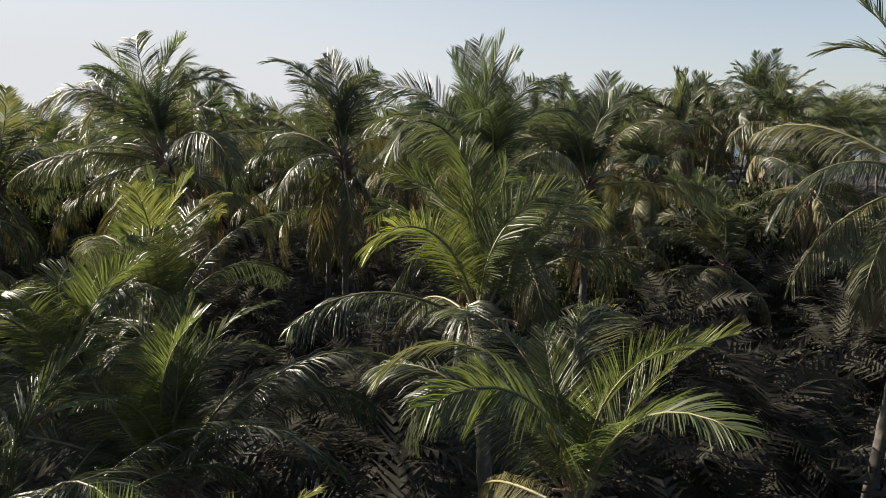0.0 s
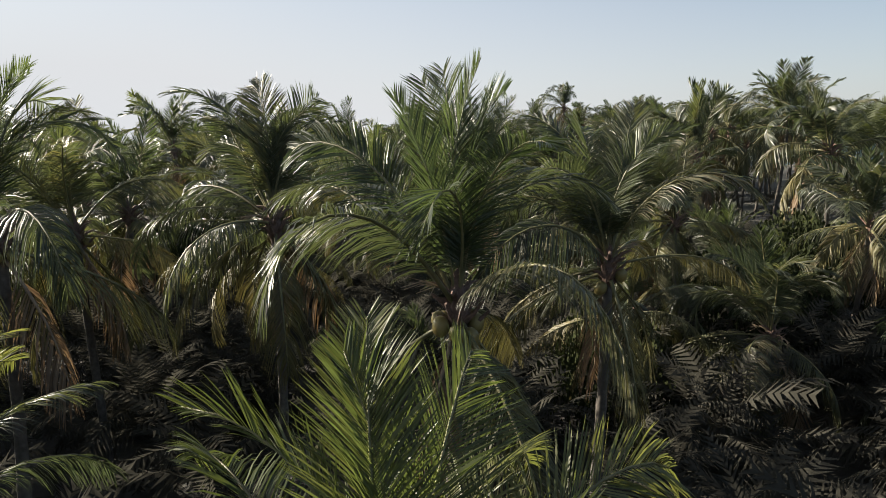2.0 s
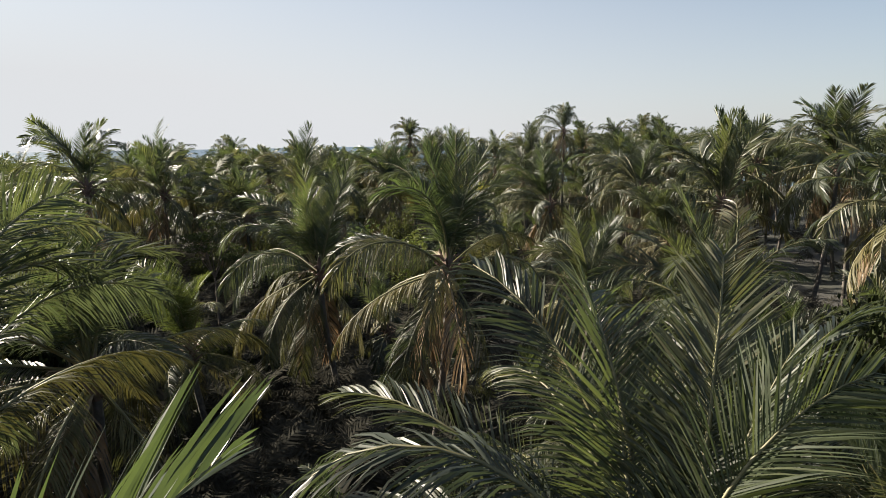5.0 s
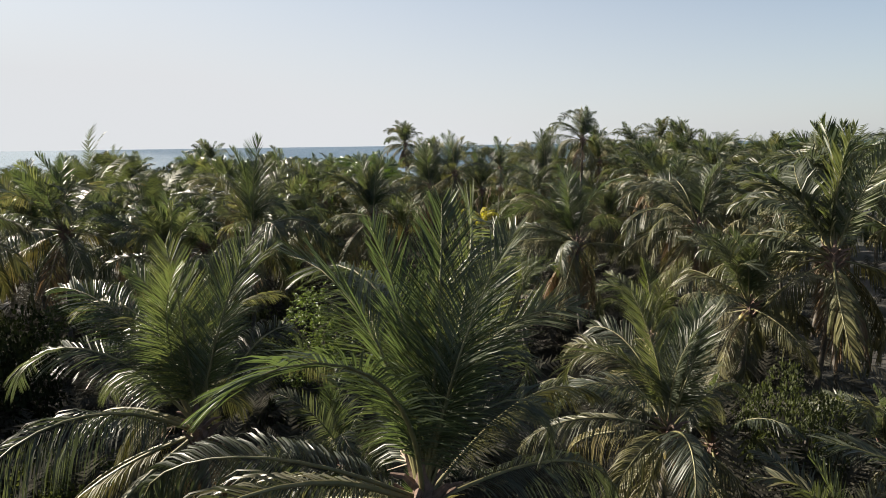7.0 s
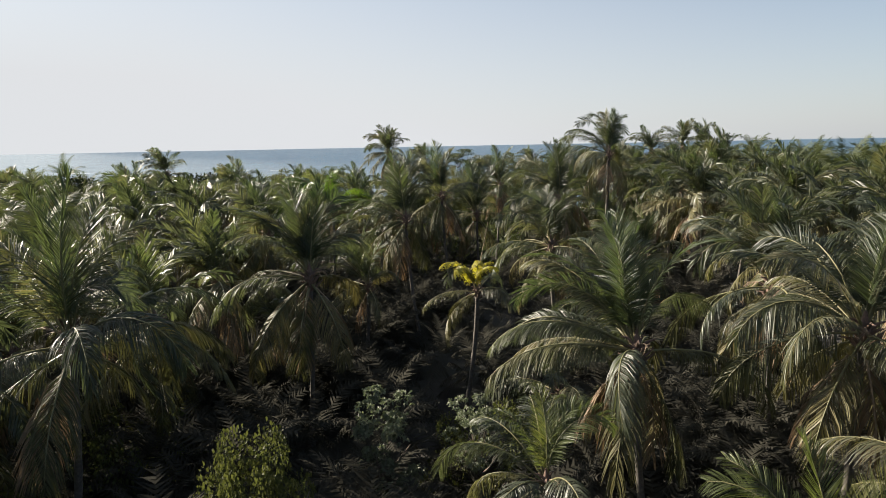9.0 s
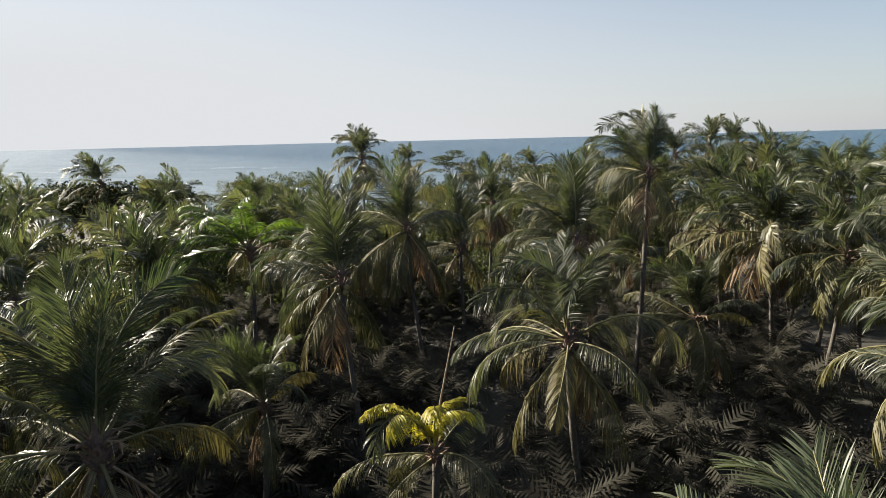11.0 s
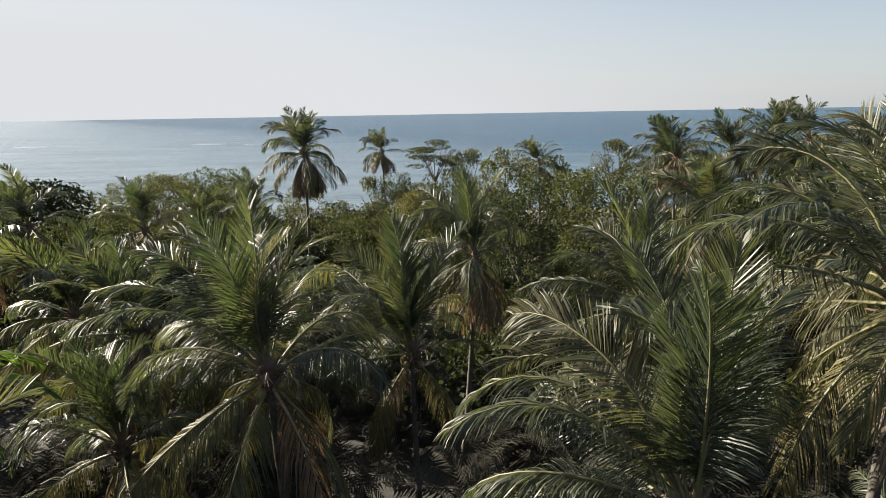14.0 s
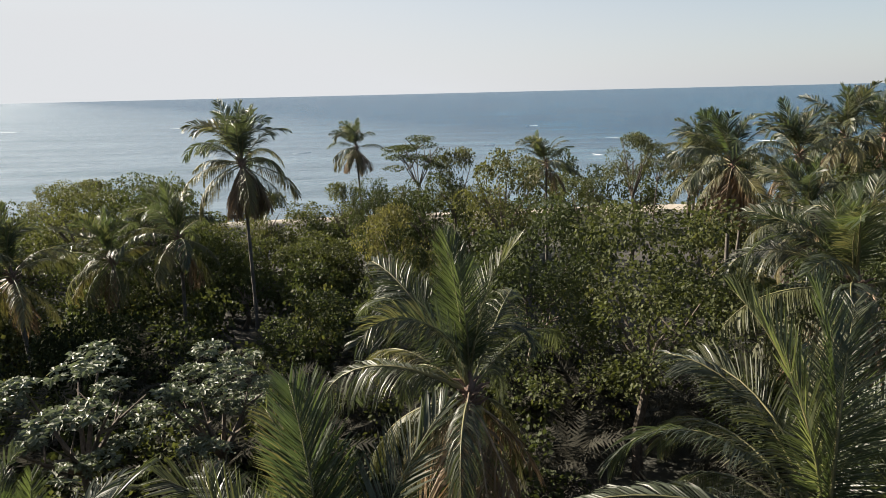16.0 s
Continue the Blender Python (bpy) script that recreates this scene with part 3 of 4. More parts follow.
def tree(x, y, top_z, wide, kind="broad", high=None):
    """A broad-leaved tree, its crown `wide` metres across, its top at top_z."""
    r = random.Random(int(abs(x) * 310 + abs(y) * 77))
    s = wide / (2 * {"rosette": 2.9, "fine": 4.9, "broad": 3.3, "coarse": 3.3, "lime": 3.3, "waxy": 2.7, "dark": 3.9, "sparse": 2.8}[kind])
    up = (high or s)
    head = top_z - up * {"rosette": 2.3, "fine": 5.2, "broad": 2.6, "coarse": 2.6, "lime": 2.3, "waxy": 1.9, "dark": 1.2, "sparse": 1.9}[kind]
    ob = thing("tree", pose(x, y, head), TREE_LABELS[kind], "tree", "broad-leaved trees")
    turn = pose(0, 0, 0, 0, 0, r.uniform(0, 360))
    part("crown", r.choice(KINDS[kind]), ob, turn @ Matrix.Diagonal((s, s, up, 1)))
    part("trunk", r.choice(THIN if kind == "sparse" else WOODS), ob, turn @ Matrix.Diagonal((s, s, max(0.2, (head + 0.3) / 5.0), 1)))
    return ob


def shrub(x, y, top_z, wide, kind="broad"):
    r = random.Random(int(abs(x) * 370 + abs(y) * 91))
    s = wide / 6.4
    ob = thing("shrub", pose(x, y, 0), "leafy green shrub between the palms and the beach", "shrub", "shrubs behind the beach")
    part("foliage", r.choice(BUSH[kind]), ob, pose(0, 0, top_z * 0.5, 0, 0, r.uniform(0, 360)) @ Matrix.Diagonal((s, s, top_z / 4.6, 1)))
    for i in range(3):
        a = i * 2.1 + r.uniform(0, 1)
        part("stem", STEM, ob, pose(0, 0, -0.1, 24 * math.cos(a), 24 * math.sin(a), 0) @ Matrix.Scale(top_z * 0.6, 4))
    return ob


# ---- ground, beach and sea ----


def sheet(name, xs, ys, height, mat, label, category, smooth=True):
    verts = [(x, y, height(x, y)) for y in ys for x in xs]
    w = len(xs)
    faces = [(j * w + i, j * w + i + 1, (j + 1) * w + i + 1, (j + 1) * w + i) for j in range(len(ys) - 1) for i in range(w - 1)]
    return tagged(new(name, mesh_of(name, verts, faces, [mat], smooth=smooth)), label, category, kind="structure")


def ground_height(x, y):
    d = y - 190 - 4 * math.sin(x * 0.03)
    inland = 0.35 * (noise.noise(Vector((x * 0.08, y * 0.08, 0))) if -30 < y < 185 else 0)
    return inland if d < 0 else max(-3.0, -d * 0.15)


spread = [-4900, -2000, -800, -400] + list(range(-200, 241, 5)) + [400, 800, 2000, 4900]
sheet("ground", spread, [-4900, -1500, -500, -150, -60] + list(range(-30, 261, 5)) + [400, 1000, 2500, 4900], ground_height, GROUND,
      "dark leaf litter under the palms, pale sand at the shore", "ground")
sheet("water", [-4900, 0, 4900], [192, 1000, 4900], lambda x, y: -0.7, SEA, "rippled blue sea, paler towards the sun", "sea", False)
r = random.Random(77)
for i, (x, y, w) in enumerate(((-250, 476, 26), (-292, 482, 18), (-136, 478, 24), (-104, 462, 10), (-30, 300, 5), (30, 312, 5), (75, 330, 9), (12, 266, 4), (120, 306, 6), (58, 276, 3), (96, 290, 4), (150, 380, 8), (60, 420, 7))):
    verts, faces = [], []
    n = 24
    for k in range(n + 1):
        s = k / n
        yy = y + 2.5 * math.sin(s * 3 + i)
        t2 = math.sin(math.pi * s) * r.uniform(0.2, 0.9) * (0.9 if y > 400 else 0.45)
        verts += [(x + (s - 0.5) * w, yy - t2 * 0.5, -0.62), (x + (s - 0.5) * w, yy + t2 * 0.5, -0.5)]
        if k:
            faces.append((2 * k - 2, 2 * k, 2 * k + 1, 2 * k - 1))
    tagged(new("breaker", mesh_of("breaker", verts, faces, [FOAM])), "thin white breaker on the blue sea", "wave", "breakers off the beach", kind="structure")

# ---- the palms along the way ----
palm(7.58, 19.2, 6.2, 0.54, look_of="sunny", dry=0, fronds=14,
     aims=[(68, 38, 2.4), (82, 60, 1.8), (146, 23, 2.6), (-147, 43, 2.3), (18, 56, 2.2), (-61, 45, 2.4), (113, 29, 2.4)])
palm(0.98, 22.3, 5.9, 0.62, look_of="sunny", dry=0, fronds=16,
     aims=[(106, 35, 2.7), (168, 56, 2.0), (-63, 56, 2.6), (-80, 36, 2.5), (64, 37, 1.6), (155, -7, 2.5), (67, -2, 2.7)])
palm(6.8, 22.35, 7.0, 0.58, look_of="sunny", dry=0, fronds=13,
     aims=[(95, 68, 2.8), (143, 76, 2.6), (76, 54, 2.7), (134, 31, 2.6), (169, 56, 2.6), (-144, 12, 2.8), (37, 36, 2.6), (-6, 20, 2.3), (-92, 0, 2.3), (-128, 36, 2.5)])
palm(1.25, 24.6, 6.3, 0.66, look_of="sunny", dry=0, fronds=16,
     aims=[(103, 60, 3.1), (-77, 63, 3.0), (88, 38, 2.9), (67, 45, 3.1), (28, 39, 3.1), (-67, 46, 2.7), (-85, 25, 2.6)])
palm(15.1, 25.4, 8.7, 0.7, look_of="dry", dry=1, fronds=9,
     aims=[(127, 14, 3.3), (148, 51, 3.1), (143, 68, 3.5), (-169, -32, 3.3), (-144, -40, 3.2), (-168, -12, 3.1), (88, 52, 3.1)])
palm(7.25, 28.0, 8.3, 0.8, look_of="fresh", dry=1, fronds=17,
     aims=[(98, 69, 3.7), (-2, 85, 3.5), (116, 64, 3.7), (146, 41, 3.6), (-64, 52, 3.0), (-122, 14, 3.5), (-63, 2, 3.5), (132, 19, 3.3), (59, 60, 3.6), (144, 80, 3.1), (-108, 34, 2.4)])
palm(-1.2, 30.6, 9.0, 0.84, look_of="fresh", dry=1, fronds=17,
     aims=[(112, 64, 3.8), (-162, 67, 3.1), (164, 44, 3.7), (94, 39, 3.5), (32, 40, 2.7), (174, 23, 3.7), (-169, -7, 3.9), (-151, -35, 3.4), (-40, -8, 3.4)])
palm(10.4, 32.0, 8.0, 0.78, dry=1, fronds=22,
     aims=[(70, 63, 3.7), (21, 70, 3.0), (88, 56, 3.6), (19, 51, 3.7), (-13, 29, 3.1), (12, -10, 3.3), (114, 32, 3.4), (-134, 35, 3.3), (-142, 5, 3.5), (130, -14, 3.2)])
palm(3.0, 33.85, 8.8, 0.84, dry=1, fronds=21,
     aims=[(105, 64, 3.8), (177, 59, 2.9), (81, 54, 3.7), (63, 44, 3.6), (-177, -1, 2.6), (120, 61, 3.8), (58, 23, 3.5), (-112, -21, 3.6)])
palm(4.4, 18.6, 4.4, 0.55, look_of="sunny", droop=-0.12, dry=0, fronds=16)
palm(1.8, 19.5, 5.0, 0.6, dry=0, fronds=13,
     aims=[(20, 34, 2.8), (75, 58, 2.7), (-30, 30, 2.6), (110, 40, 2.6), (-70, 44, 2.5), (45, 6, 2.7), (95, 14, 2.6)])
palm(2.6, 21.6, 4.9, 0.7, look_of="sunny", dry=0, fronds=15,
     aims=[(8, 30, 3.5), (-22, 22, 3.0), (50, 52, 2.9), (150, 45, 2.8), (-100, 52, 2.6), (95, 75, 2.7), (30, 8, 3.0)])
palm(-3.4, 36.5, 8.2, 0.9)
palm(1.2, 40.2, 7.6, 0.9)
palm(17.8, 39.5, 3.8, 0.8)
palm(24.4, 45.0, 6.5, 0.82, look_of="dry", dry=6, droop=0.05)
palm(-5.8, 44.0, 7.8, 0.95)
palm(13.4, 40.4, 4.4, 0.8)
palm(-11.5, 50.5, 7.4, 0.95)
palm(-15.0, 57.0, 7.8, 1.0, detail=1)
palm(16.2, 44.5, 7.0, 0.9, look_of="dry", dry=1)
palm(8.62, 46.63, 8.5, 0.92, look_of="fresh", dry=2, fronds=20,
     aims=[(99, 76, 4.2), (144, 77, 3.9), (93, 53, 4.8), (55, 71, 4.0), (140, 53, 4.1), (-137, 40, 3.9), (-141, 2, 4.1), (-166, -31, 4.2), (-97, -11, 3.6), (24, -19, 3.7), (64, 29, 3.6), (22, 13, 1.9)])
palm(3.7, 50.9, 7.5, 0.9, look_of="fresh", dry=2, fronds=22,
     aims=[(68, 77, 4.3), (133, 79, 4.0), (56, 64, 4.2), (160, 36, 4.0), (164, 67, 3.7), (-127, 3, 4.1), (-151, -38, 4.2), (-117, -33, 4.2), (70, 13, 3.6)])
palm(-0.3, 48.2, 5.4, 0.75, look_of="sunny", dry=0)
palm(14.9, 54.85, 5.5, 0.85, look_of="dry", dry=1, fronds=22,
     aims=[(112, 70, 4.0), (68, 76, 3.8), (41, 51, 3.8), (118, 19, 3.5), (158, 14, 3.2), (-99, -10, 3.2), (-8, -51, 3.7), (-148, -55, 3.9), (32, 9, 3.4), (-129, -12, 3.4)])
palm(27.2, 52.8, 9.3, 0.95, look_of="dry", dry=2)
palm(30.0, 62.6, 10.9, 0.95, look_of="tall", dry=2)
palm(27.6, 69.2, 10.2, 0.95)
palm(19.8, 47.5, 4.2, 0.8)
palm(21.4, 64.2, 6.4, 0.85)
palm(24.3, 63.6, 8.6, 1.05, look_of="dry", dry=3, fronds=23,
     aims=[(173, 85, 5.5), (-48, 87, 5.2), (91, 44, 4.6), (134, -26, 4.8), (144, 3, 3.4), (15, 71, 5.1), (29, 3, 4.1), (-118, -46, 4.8), (1, -29, 4.6), (12, -62, 4.7)])
palm(17.5, 64.6, 5.0, 0.74, look_of="sunny", dry=0, fronds=10,
     aims=[(142, 39, 3.2), (132, 52, 3.4), (96, 68, 3.4), (26, 69, 3.6), (-76, 58, 2.6), (-179, 57, 2.7), (136, 13, 2.9)])
palm(12.3, 67.9, 5.9, 0.62, look_of="sunny", dry=0, fronds=13,
     aims=[(94, 32, 2.5), (142, 45, 2.2), (160, -3, 2.9), (66, 40, 2.5), (16, 35, 2.2), (-132, -5, 2.6), (-77, 4, 2.4), (110, 70, 2.4)])
palm(15.7, 72.1, 7.9, 0.98, look_of="fresh", dry=3, fronds=24,
     aims=[(72, 66, 4.6), (118, 76, 4.3), (107, 46, 4.4), (134, 32, 4.5), (-1, 55, 4.3), (-170, -5, 4.7), (-5, -24, 4.5), (-115, -14, 3.9), (31, -71, 4.2), (123, -4, 4.0)])
palm(-1.6, 71.5, 8.5, 1.0, dry=1, fronds=17,
     aims=[(70, 88, 5.3), (179, 79, 4.8), (83, 64, 4.8), (-179, 33, 4.7), (-101, -8, 4.4), (-52, -2, 3.9), (164, 41, 4.6), (47, 8, 4.8), (26, -13, 4.6), (-18, -3, 4.3), (88, 15, 4.2)])
palm(21.5, 70.4, 8.9, 0.92, look_of="dry", dry=2, fronds=20,
     aims=[(59, 56, 4.0), (5, 69, 3.5), (79, 44, 3.9), (96, 31, 3.8), (-169, 2, 4.0), (-149, -8, 3.7), (22, 28, 3.8), (-26, -27, 2.6), (-104, -17, 3.6), (106, 13, 3.7)])
palm(22.6, 77.6, 8.5, 0.95, look_of="dry", dry=3)
palm(-11.4, 75.9, 7.4, 0.9)
palm(-15.6, 74.3, 8.2, 0.95, detail=1)
palm(35.2, 69.5, 10.2, 1.05, look_of="tall", dry=3)
palm(32.4, 77.0, 10.3, 1.0)
palm(3.5, 81.2, 8.4, 1.0, look_of="dry", dry=4, fronds=24,
     aims=[(125, 67, 4.6), (67, 79, 4.5), (62, 53, 4.6), (-131, 29, 4.5), (-152, -18, 4.5), (-127, -50, 4.9), (49, 35, 4.5), (31, 14, 2.7), (161, -66, 4.3), (152, 45, 4.5)])
gold = palm(11.2, 83.0, 7.2, 0.62, look_of="gold", dry=0, fronds=11, droop=0.10)
pole, pole_faces = [], []
tube([Vector((0, 0, 0)), Vector((0.15, 0, 1.5)), Vector((0.55, 0, 3.5))], [0.035, 0.028, 0.012], 6, pole, pole_faces)
part("bare_stalk", mesh_of("bare_stalk", pole, pole_faces, [DRY_STALK]), gold, None, "pale bare leaf stalk")
palm(15.5, 87.8, 8.6, 0.9, look_of="dry", dry=1, fronds=22,
     aims=[(89, 50, 3.9), (62, 68, 3.7), (-150, 56, 3.7), (102, 42, 3.7), (20, 50, 3.3), (35, 38, 3.9), (-154, 44, 3.6), (-156, 26, 3.8), (-141, 14, 3.5), (53, 30, 3.6), (-108, 38, 3.0),
           (0, -8, 3.8), (40, -20, 3.7), (172, -8, 3.9), (-170, -25, 3.7), (-60, -12, 3.5), (-105, -24, 3.5), (135, -14, 3.7)])
palm(-5.4, 91.7, 9.2, 0.95)
palm(-10.8, 94.5, 8.5, 0.95)
palm(5.2, 88.0, 6.4, 0.7)
palm(7.0, 93.7, 9.5, 0.92, dry=1, fronds=21,
     aims=[(84, 73, 4.7), (72, 69, 4.7), (116, 57, 4.3), (55, 57, 4.4), (-84, 73, 3.9), (142, 10, 3.6), (131, 36, 3.9), (65, 65, 4.5)])
palm(17.5, 97.0, 10.3, 0.95, look_of="dry", dry=2, fronds=23,
     aims=[(117, 63, 4.5), (72, 80, 4.4), (131, 38, 4.4), (-165, 27, 4.3), (173, -11, 3.6), (-149, -6, 4.3), (37, 5, 3.8), (133, 56, 3.6), (-125, 73, 4.3), (50, -58, 3.6)])
palm(21.2, 98.2, 13.4, 0.88, look_of="tall", dry=1, fronds=17,
     aims=[(108, 54, 3.9), (101, 79, 3.2), (91, 55, 3.8), (123, 34, 3.9), (-160, 26, 3.7), (124, -17, 3.7), (-130, -18, 3.5), (-56, -63, 3.1), (48, 27, 3.4), (116, 44, 3.9)])
palm(9.2, 102.8, 10.25, 0.96, look_of="dry", dry=2, fronds=24,
     aims=[(110, 73, 4.5), (151, 75, 4.2), (84, 50, 4.2), (164, 53, 4.5), (-144, 26, 4.5), (168, -9, 4.1), (-134, -34, 4.8), (-137, -47, 4.0), (52, -4, 3.9), (-36, 10, 4.0), (40, 60, 3.8), (59, -52, 3.8)])
palm(24.1, 98.9, 5.8, 0.85, look_of="dry", dry=2)
palm(1.0, 100.4, 9.5, 1.0, look_of="young", dry=0, fronds=16)
palm(4.2, 104.6, 7.2, 0.85)
palm(30.0, 103.3, 9.4, 1.0, look_of="dry", dry=4)
palm(28.6, 107.0, 9.0, 0.85)
palm(31.4, 111.6, 9.9, 0.95, look_of="dry", dry=3)
palm(7.2, 110.6, 7.6, 0.9)
palm(12.25, 110.0, 7.9, 0.92, look_of="dry", dry=2, fronds=22,
     aims=[(125, 72, 5.1), (80, 72, 5.0), (49, 66, 5.1), (164, 57, 4.6), (-141, 31, 4.0), (139, 24, 3.9), (60, 1, 3.6), (145, 66, 4.7)])
palm(21.2, 111.5, 9.1, 0.95, look_of="dry", dry=2, fronds=18,
     aims=[(130, 68, 5.1), (114, 74, 4.9), (54, 68, 4.6), (136, 37, 4.5), (173, -3, 4.6), (119, 0, 4.0), (-4, -19, 4.1), (-118, 1, 3.7), (53, 23, 3.9), (163, -29, 4.4)])
palm(14.8, 115.9, 10.1, 0.86, look_of="dry", dry=5, fronds=22,
     aims=[(104, 73, 4.1), (24, 68, 4.1), (134, 39, 3.8), (-144, 41, 3.7), (144, 76, 4.1), (40, 7, 3.5), (-97, -11, 3.4), (-165, -50, 2.7), (53, -53, 3.3), (142, -8, 3.5)])
palm(-2.0, 113.0, 8.4, 0.9)
palm(1.9, 111.0, 8.4, 0.9)
palm(25.8, 114.0, 6.5, 0.85)
palm(4.6, 113.8, 6.2, 0.8)
palm(-5.5, 104.0, 8.6, 0.95)
palm(-14.0, 104.0, 8.6, 0.95, detail=1)
palm(-19.0, 111.0, 8.8, 1.0, detail=1)
palm(-25.0, 105.0, 9.0, 1.0, detail=1)
palm(-12.0, 112.5, 8.0, 0.9, detail=1)
palm(-31.0, 113.0, 9.0, 1.0, detail=1)
palm(-24.0, 120.0, 8.8, 1.0, detail=1)
palm(28.3, 121.9, 10.6, 0.95, look_of="dry", dry=2)
palm(33.4, 119.2, 9.6, 1.0, detail=1, look_of="dry", dry=4)
palm(-14.9, 125.0, 8.6, 0.95, detail=1)
palm(-16.5, 132.0, 8.9, 0.95, detail=1)
palm(-9.3, 134.2, 8.2, 0.9)
palm(-7.8, 141.6, 7.1, 0.85)
palm(-3.2, 141.6, 8.4, 0.85)
palm(1.2, 142.4, 13.2, 0.9, detail=1, look_of="tall", dry=18, fronds=30,
     aims=[(125, 67, 4.4), (59, 80, 4.0), (74, 53, 4.2), (147, 52, 4.2), (-173, 36, 3.4), (155, 9, 3.9), (50, 27, 4.2), (35, 36, 2.8), (33, -35, 4.4), (59, -24, 3.9), (-127, -40, 4.5), (161, -8, 4.0), (59, -67, 4.3), (-54, 52, 4.1), (-94, 47, 4.0)])
palm(4.74, 172.0, 11.5, 0.74, detail=1, look_of="tall", dry=12, fronds=25)
palm(32.85, 141.5, 12.6, 0.88, detail=1, look_of="dry", dry=14)
palm(39.1, 145.0, 12.6, 0.9, detail=1, look_of="dry", dry=4)
palm(45.3, 150.0, 13.4, 0.95, detail=1, look_of="tall", dry=3)
palm(49.8, 152.0, 13.4, 0.95, detail=1, look_of="dry", dry=3)
palm(23.7, 158.0, 10.9, 0.74, detail=1, look_of="dry", dry=3)
palm(42.7, 130.0, 12.0, 0.9, detail=1)
palm(-31.8, 145.0, 10.6, 1.0, detail=1)

# ---- broad-leaved trees along the way ----
tree(23.0, 126.5, 13.2, 10.5, "fine", 1.1)
tree(18.6, 131.0, 12.6, 8.8, "fine", 1.05)
tree(28.5, 123.5, 11.4, 7.5, "fine", 0.95)
tree(34.0, 129.0, 11.6, 8.0, "broad", 2.0)
tree(19.0, 150.0, 12.9, 8.0, "lime", 1.7)
tree(13.0, 156.0, 10.5, 8.0, "broad", 1.7)
tree(10.5, 147.0, 9.2, 7.0, "lime", 1.6)
tree(12.0, 160.0, 13.6, 7.4, "sparse", 1.1)
tree(33.5, 164.0, 13.0, 6.0, "lime", 1.3)
tree(5.4, 158.0, 9.6, 5.5, "lime", 1.4)
tree(8.6, 155.5, 10.4, 5.0, "broad", 1.5)
tree(15.4, 158.5, 12.4, 5.6, "lime", 1.5)
tree(28.5, 166.0, 9.5, 7.5, "broad", 1.4)
tree(38.0, 170.0, 11.5, 5.0, "sparse", 1.1)
tree(46.0, 146.0, 12.0, 9.0, "broad", 2.0)
tree(54.0, 158.0, 13.4, 10.0, "broad", 2.0)
tree(53.0, 140.0, 12.0, 9.0, "lime", 2.0)
tree(-9.5, 152.0, 11.3, 8.0, "broad", 1.7)
tree(-15.5, 151.0, 10.9, 8.0, "lime", 1.6)
tree(-4.5, 148.0, 8.2, 7.0, "broad", 1.6)
tree(-9.0, 144.5, 7.6, 7.0, "broad", 1.5)
tree(4.0, 150.0, 7.2, 7.0, "broad", 1.4)
tree(-3.0, 160.0, 8.4, 7.0, "lime", 1.4)
tree(6.0, 136.0, 6.4, 7.0, "broad", 1.2)
tree(-12.0, 130.0, 6.4, 8.0, "broad", 1.2)
tree(-5.0, 132.0, 5.6, 7.0, "dark", 1.4)
tree(-20.0, 135.0, 7.4, 8.0, "dark", 1.6)
tree(12.0, 140.0, 8.0, 6.0, "broad", 1.5)
tree(-14.0, 158.0, 10.9, 9.0, "broad", 1.8)
tree(-22.0, 164.0, 9.6, 8.0, "lime", 1.5)
tree(-28.0, 147.0, 10.4, 15.0, "dark", 2.0)
tree(-37.0, 148.0, 10.2, 13.0, "dark", 2.0)
tree(-46.0, 142.0, 10.0, 12.0, "dark", 2.0)
tree(1.0, 121.7, 9.3, 6.0, "waxy", 1.5)
tree(5.6, 122.8, 8.9, 5.2, "waxy", 1.4)
tree(-3.5, 117.0, 7.0, 5.0, "waxy", 1.3)
tree(7.5, 73.8, 6.5, 3.0, "waxy", 1.5)
tree(10.8, 74.4, 5.9, 2.6, "waxy", 1.2)
tree(3.8, 62.4, 7.9, 3.2, "rosette", 1.1)
tree(8.3, 62.2, 6.9, 2.6, "rosette", 0.8)
tree(5.7, 66.4, 8.2, 3.3, "lime", 1.2)
tree(-3.8, 68.2, 6.7, 5.0, "lime", 1.5)
tree(-2.6, 76.0, 5.0, 6.0, "broad", 1.4)
tree(0.6, 65.5, 4.8, 5.0, "broad", 1.3)
tree(11.3, 76.0, 5.0, 5.4, "broad", 1.4)
tree(-8.5, 72.5, 5.4, 6.5, "broad", 1.5)
tree(6.4, 62.8, 7.5, 3.0, "rosette", 1.0)
tree(-4.5, 61.5, 8.4, 4.0, "sparse", 0.8)
# the dark trees from here on fill gaps where deep shade lies
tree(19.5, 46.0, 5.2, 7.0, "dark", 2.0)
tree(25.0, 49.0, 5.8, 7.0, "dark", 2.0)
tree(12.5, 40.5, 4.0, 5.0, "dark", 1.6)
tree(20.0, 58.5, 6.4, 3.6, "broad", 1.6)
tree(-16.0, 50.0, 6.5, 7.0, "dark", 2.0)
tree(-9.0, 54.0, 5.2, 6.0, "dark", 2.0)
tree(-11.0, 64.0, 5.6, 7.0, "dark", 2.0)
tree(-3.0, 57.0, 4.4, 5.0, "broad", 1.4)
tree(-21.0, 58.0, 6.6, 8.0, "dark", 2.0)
tree(-16.5, 45.0, 9.4, 8.0, "broad", 2.0)
tree(-22.0, 40.0, 10.2, 9.0, "broad", 2.2)

# ---- the rest of the grove, behind and between ----
r = random.Random(4)
low_trees = []


def line(y):
    return 4.0 + (y - 10.0) * 0.117


def apart_from(x, y, gap):
    return all((x - a) ** 2 + (y - b) ** 2 > gap * gap for a, b in stands)


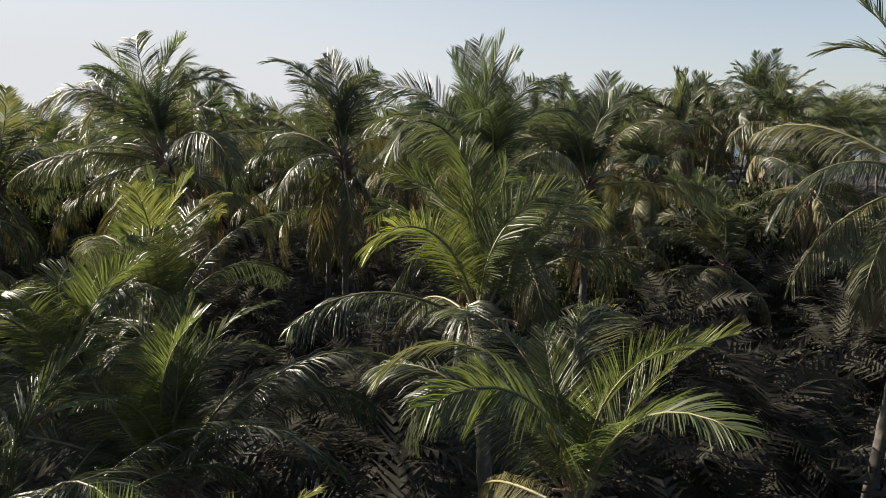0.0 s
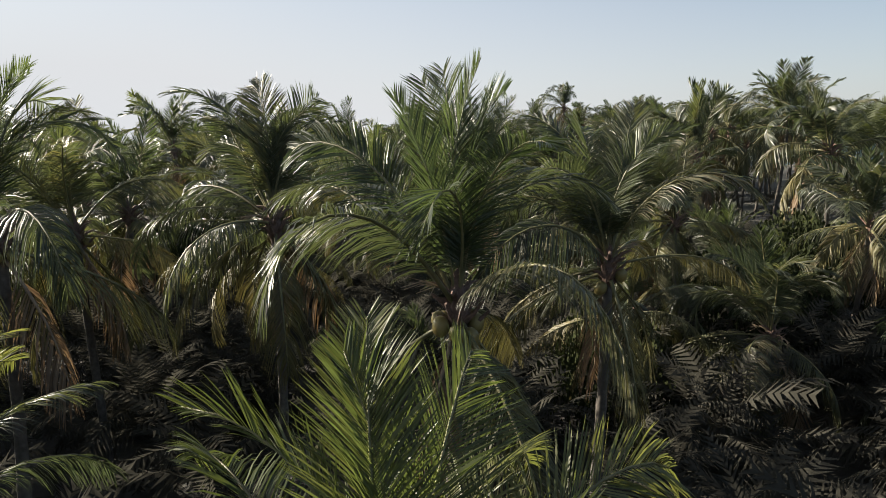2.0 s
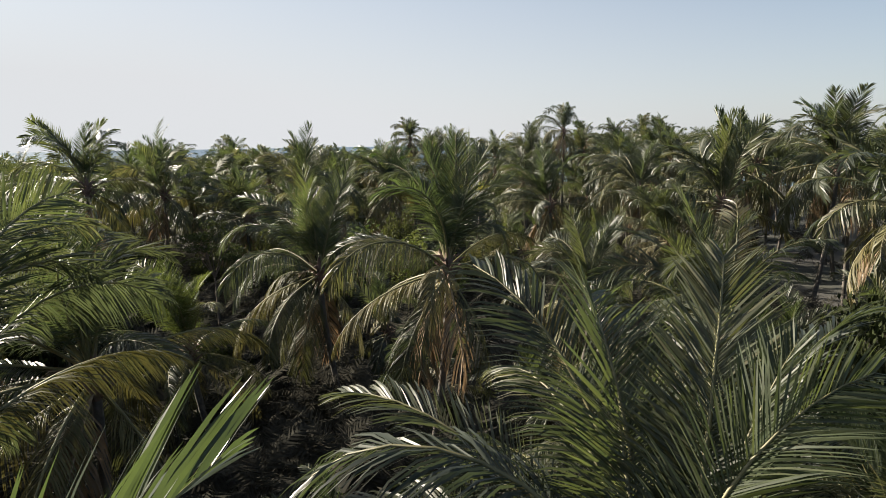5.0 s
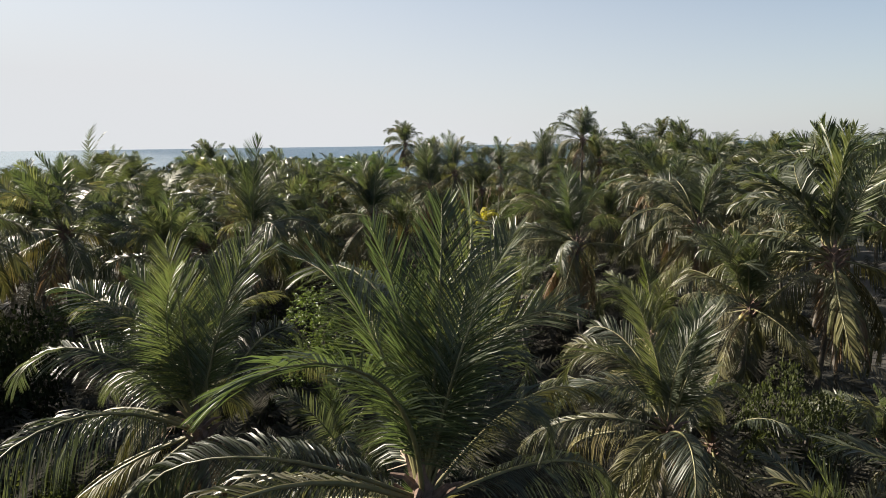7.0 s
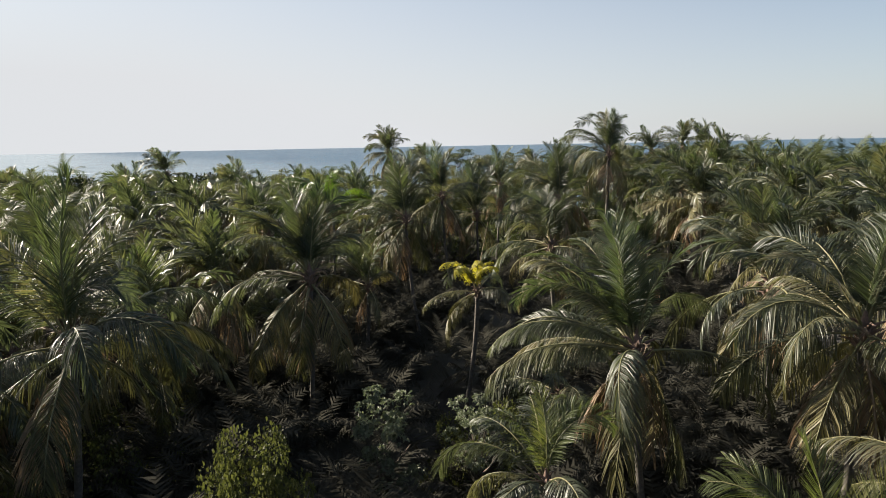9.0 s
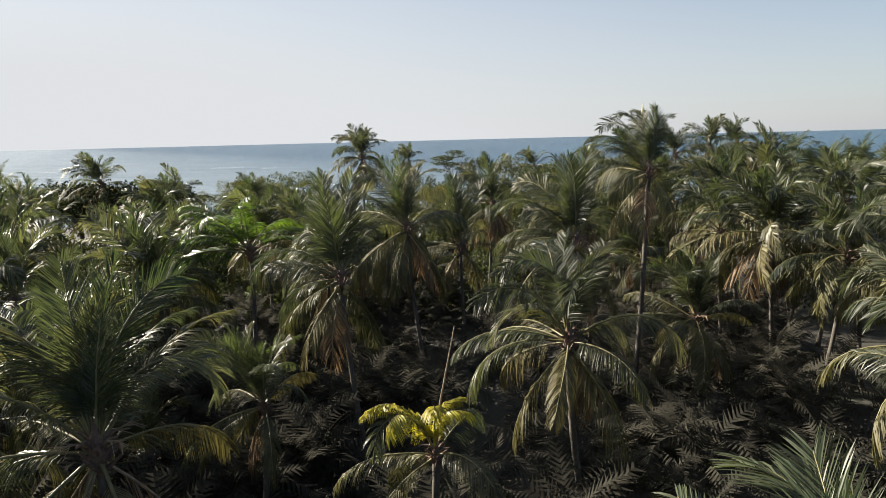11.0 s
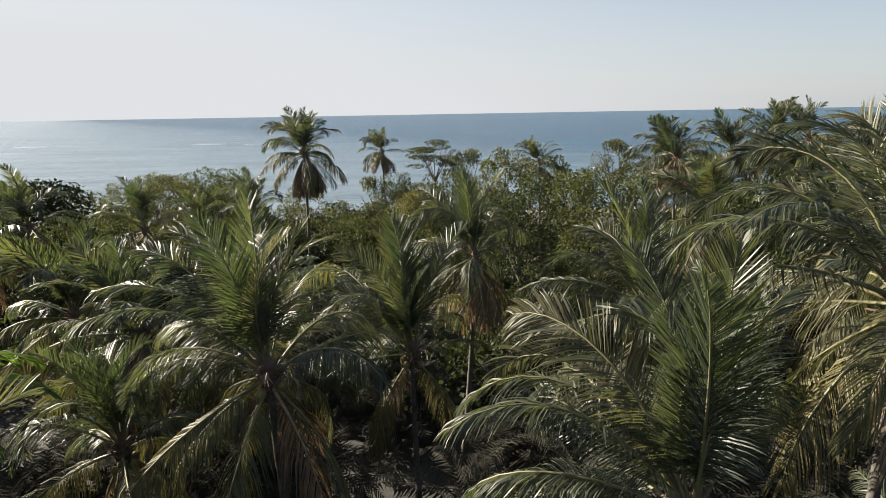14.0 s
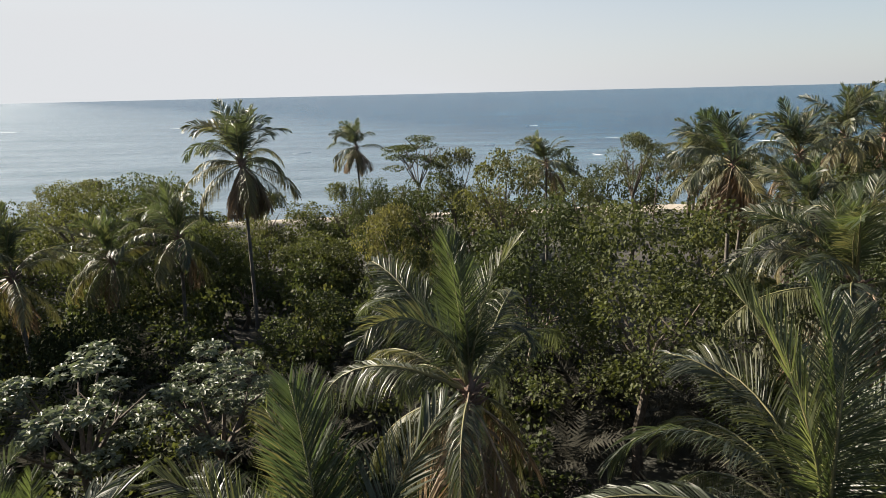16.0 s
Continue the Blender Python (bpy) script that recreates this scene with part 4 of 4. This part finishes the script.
for row in range(0, 34):
    for col in range(-24, 27):
        y = -14 + row * 5.6 + r.uniform(-2.0, 2.0)
        x = 4 + col * 5.8 + (row % 2) * 2.9 + r.uniform(-2.0, 2.0)
        side_by, away = x - line(y), abs(x - line(y))
        if y > 172 or away > 24 + 0.8 * max(0, y + 6) or not apart_from(x, y, 4.0):
            continue
        if y < 13 and away < 7 or y < 40 and -11 < side_by < 16 or y >= 36 and away < 13.5 or 36 < y < 68 and -20 < side_by < 0 or y < 60 and 0 < side_by < 30:
            continue
        if y > 112 and (-75 if y > 150 else -50) < side_by < 16 or y > 140 and r.random() < 0.45:
            continue
        if away > 45 and r.random() < 0.3:
            continue
        z = r.uniform(6.4, 8.8) + (1.6 if x > 26 else 0.2) * min(1, y / 70) + (r.uniform(0.5, 1.6) if r.random() < 0.12 else 0)
        if y < 40:
            z = min(z, 8.6 if not (20 < y < 34 and x < 0) else 7.0)
        if x < -8 and 40 < y < 62:
            z -= 1.5
        if 74 < y < 100 and -26 < side_by < 0:
            z -= 1.3
        if x < -15 and y > 95:
            z -= 1.2
        if away < 26:
            palm(x, y, z, r.uniform(0.85, 1.05), detail=1,
                 look_of=r.choice(("green", "dry")), dry=r.randint(0, 3), fronds=r.randint(18, 23))
        else:
            far_palm(x, y, z, r.uniform(0.9, 1.12), r)
tagged(new("distant_palms", mesh_of("distant_palms", grove_verts, grove_faces, [CANOPY, BARK], grove_marks)),
       "dense far grove of green coconut palms behind the nearer ones", "palm grove", kind="stuff")

# trees and shrubs behind the beach
for i in range(34):
    x, y = -86 + i * 5.2 + r.uniform(-2, 2), r.uniform(158, 184)
    if -12 < x < 8 or not apart_from(x, y, 2.5):
        continue
    tree(x, y, r.uniform(6.0, 8.6) + (2.0 if x > 25 else 0), r.uniform(6, 9), r.choice(("coarse", "coarse", "coarse", "lime")), 1.5)

# low trees that close the ground between the palms and the beach
for i in range(150):
    x, y = r.uniform(-34, 18), r.uniform(122, 164)
    if apart_from(x, y, 2.2) and sum((x - a) ** 2 + (y - b) ** 2 < 16 for a, b in low_trees) == 0:
        low_trees.append((x, y))
        tree(x, y, r.uniform(3.6, 5.6) + (1.2 if y > 145 else 0), r.uniform(5.5, 7.5), "coarse", 1.2)

# shrubs towards the beach
for i in range(220):
    y = r.uniform(116, 192)
    x = line(y) + r.uniform(-62, 42)
    if apart_from(x, y, 0.8):
        shrub(x, y, r.uniform(3.0, 5.5) * (0.55 if y > 168 else 1), r.uniform(3.5, 6.0), r.choice(("broad", "dark") if y < 135 else ("broad", "broad", "lime")))

# low palms in the shade between the tall ones
for i in range(160):
    y = r.uniform(14, 100)
    x = line(y) + r.uniform(-19, 21)
    if apart_from(x, y, 4.4) and not (y < 26 and 1 < x < 12) and not (40 < y < 72 and x < 3) and not (60 < y < 80 and 2 < x < 13):
        palm(x, y, r.uniform(2.0, 3.2), r.uniform(0.65, 0.8), detail=1, dry=0, fronds=r.randint(12, 15))

# the undergrowth that fills the shade between the trunks: seedling palms and ferns
low_verts, low_faces = [], []
for i in range(1500):
    y, side_by = r.uniform(12, 138), (r.uniform(-14, 17) if i % 2 else r.uniform(-46, 38))
    if i > 380:
        y, side_by = (r.uniform(14, 80) if i % 2 else r.uniform(74, 136)), r.uniform(-24, 18)
    if i > 980:
        y, side_by = (r.uniform(36, 84), r.uniform(-42, -12)) if i < 1180 else (r.uniform(82, 112), r.uniform(-30, -7)) if i < 1340 else (r.uniform(12, 62), r.uniform(8, 34))
    x = line(y) + side_by
    shape, sides = r.choice(SEEDLING)
    s = r.uniform(0.5, 0.8)
    m = np.array(pose(x, y, r.uniform(0.5, 2.4), r.uniform(-12, 12), r.uniform(-12, 12), r.uniform(0, 360)) @ Matrix.Diagonal((s, s, s * 0.85, 1)))
    n = len(low_verts)
    low_verts.extend(map(tuple, shape @ m[:3, :3].T + m[:3, 3]))
    low_faces.extend(tuple(n + k for k in f) for f in sides)
tagged(new("undergrowth", mesh_of("undergrowth", low_verts, low_faces, [SHADE])), "undergrowth of seedling palms, the grove's shade put into its grey colour", "undergrowth", kind="stuff")
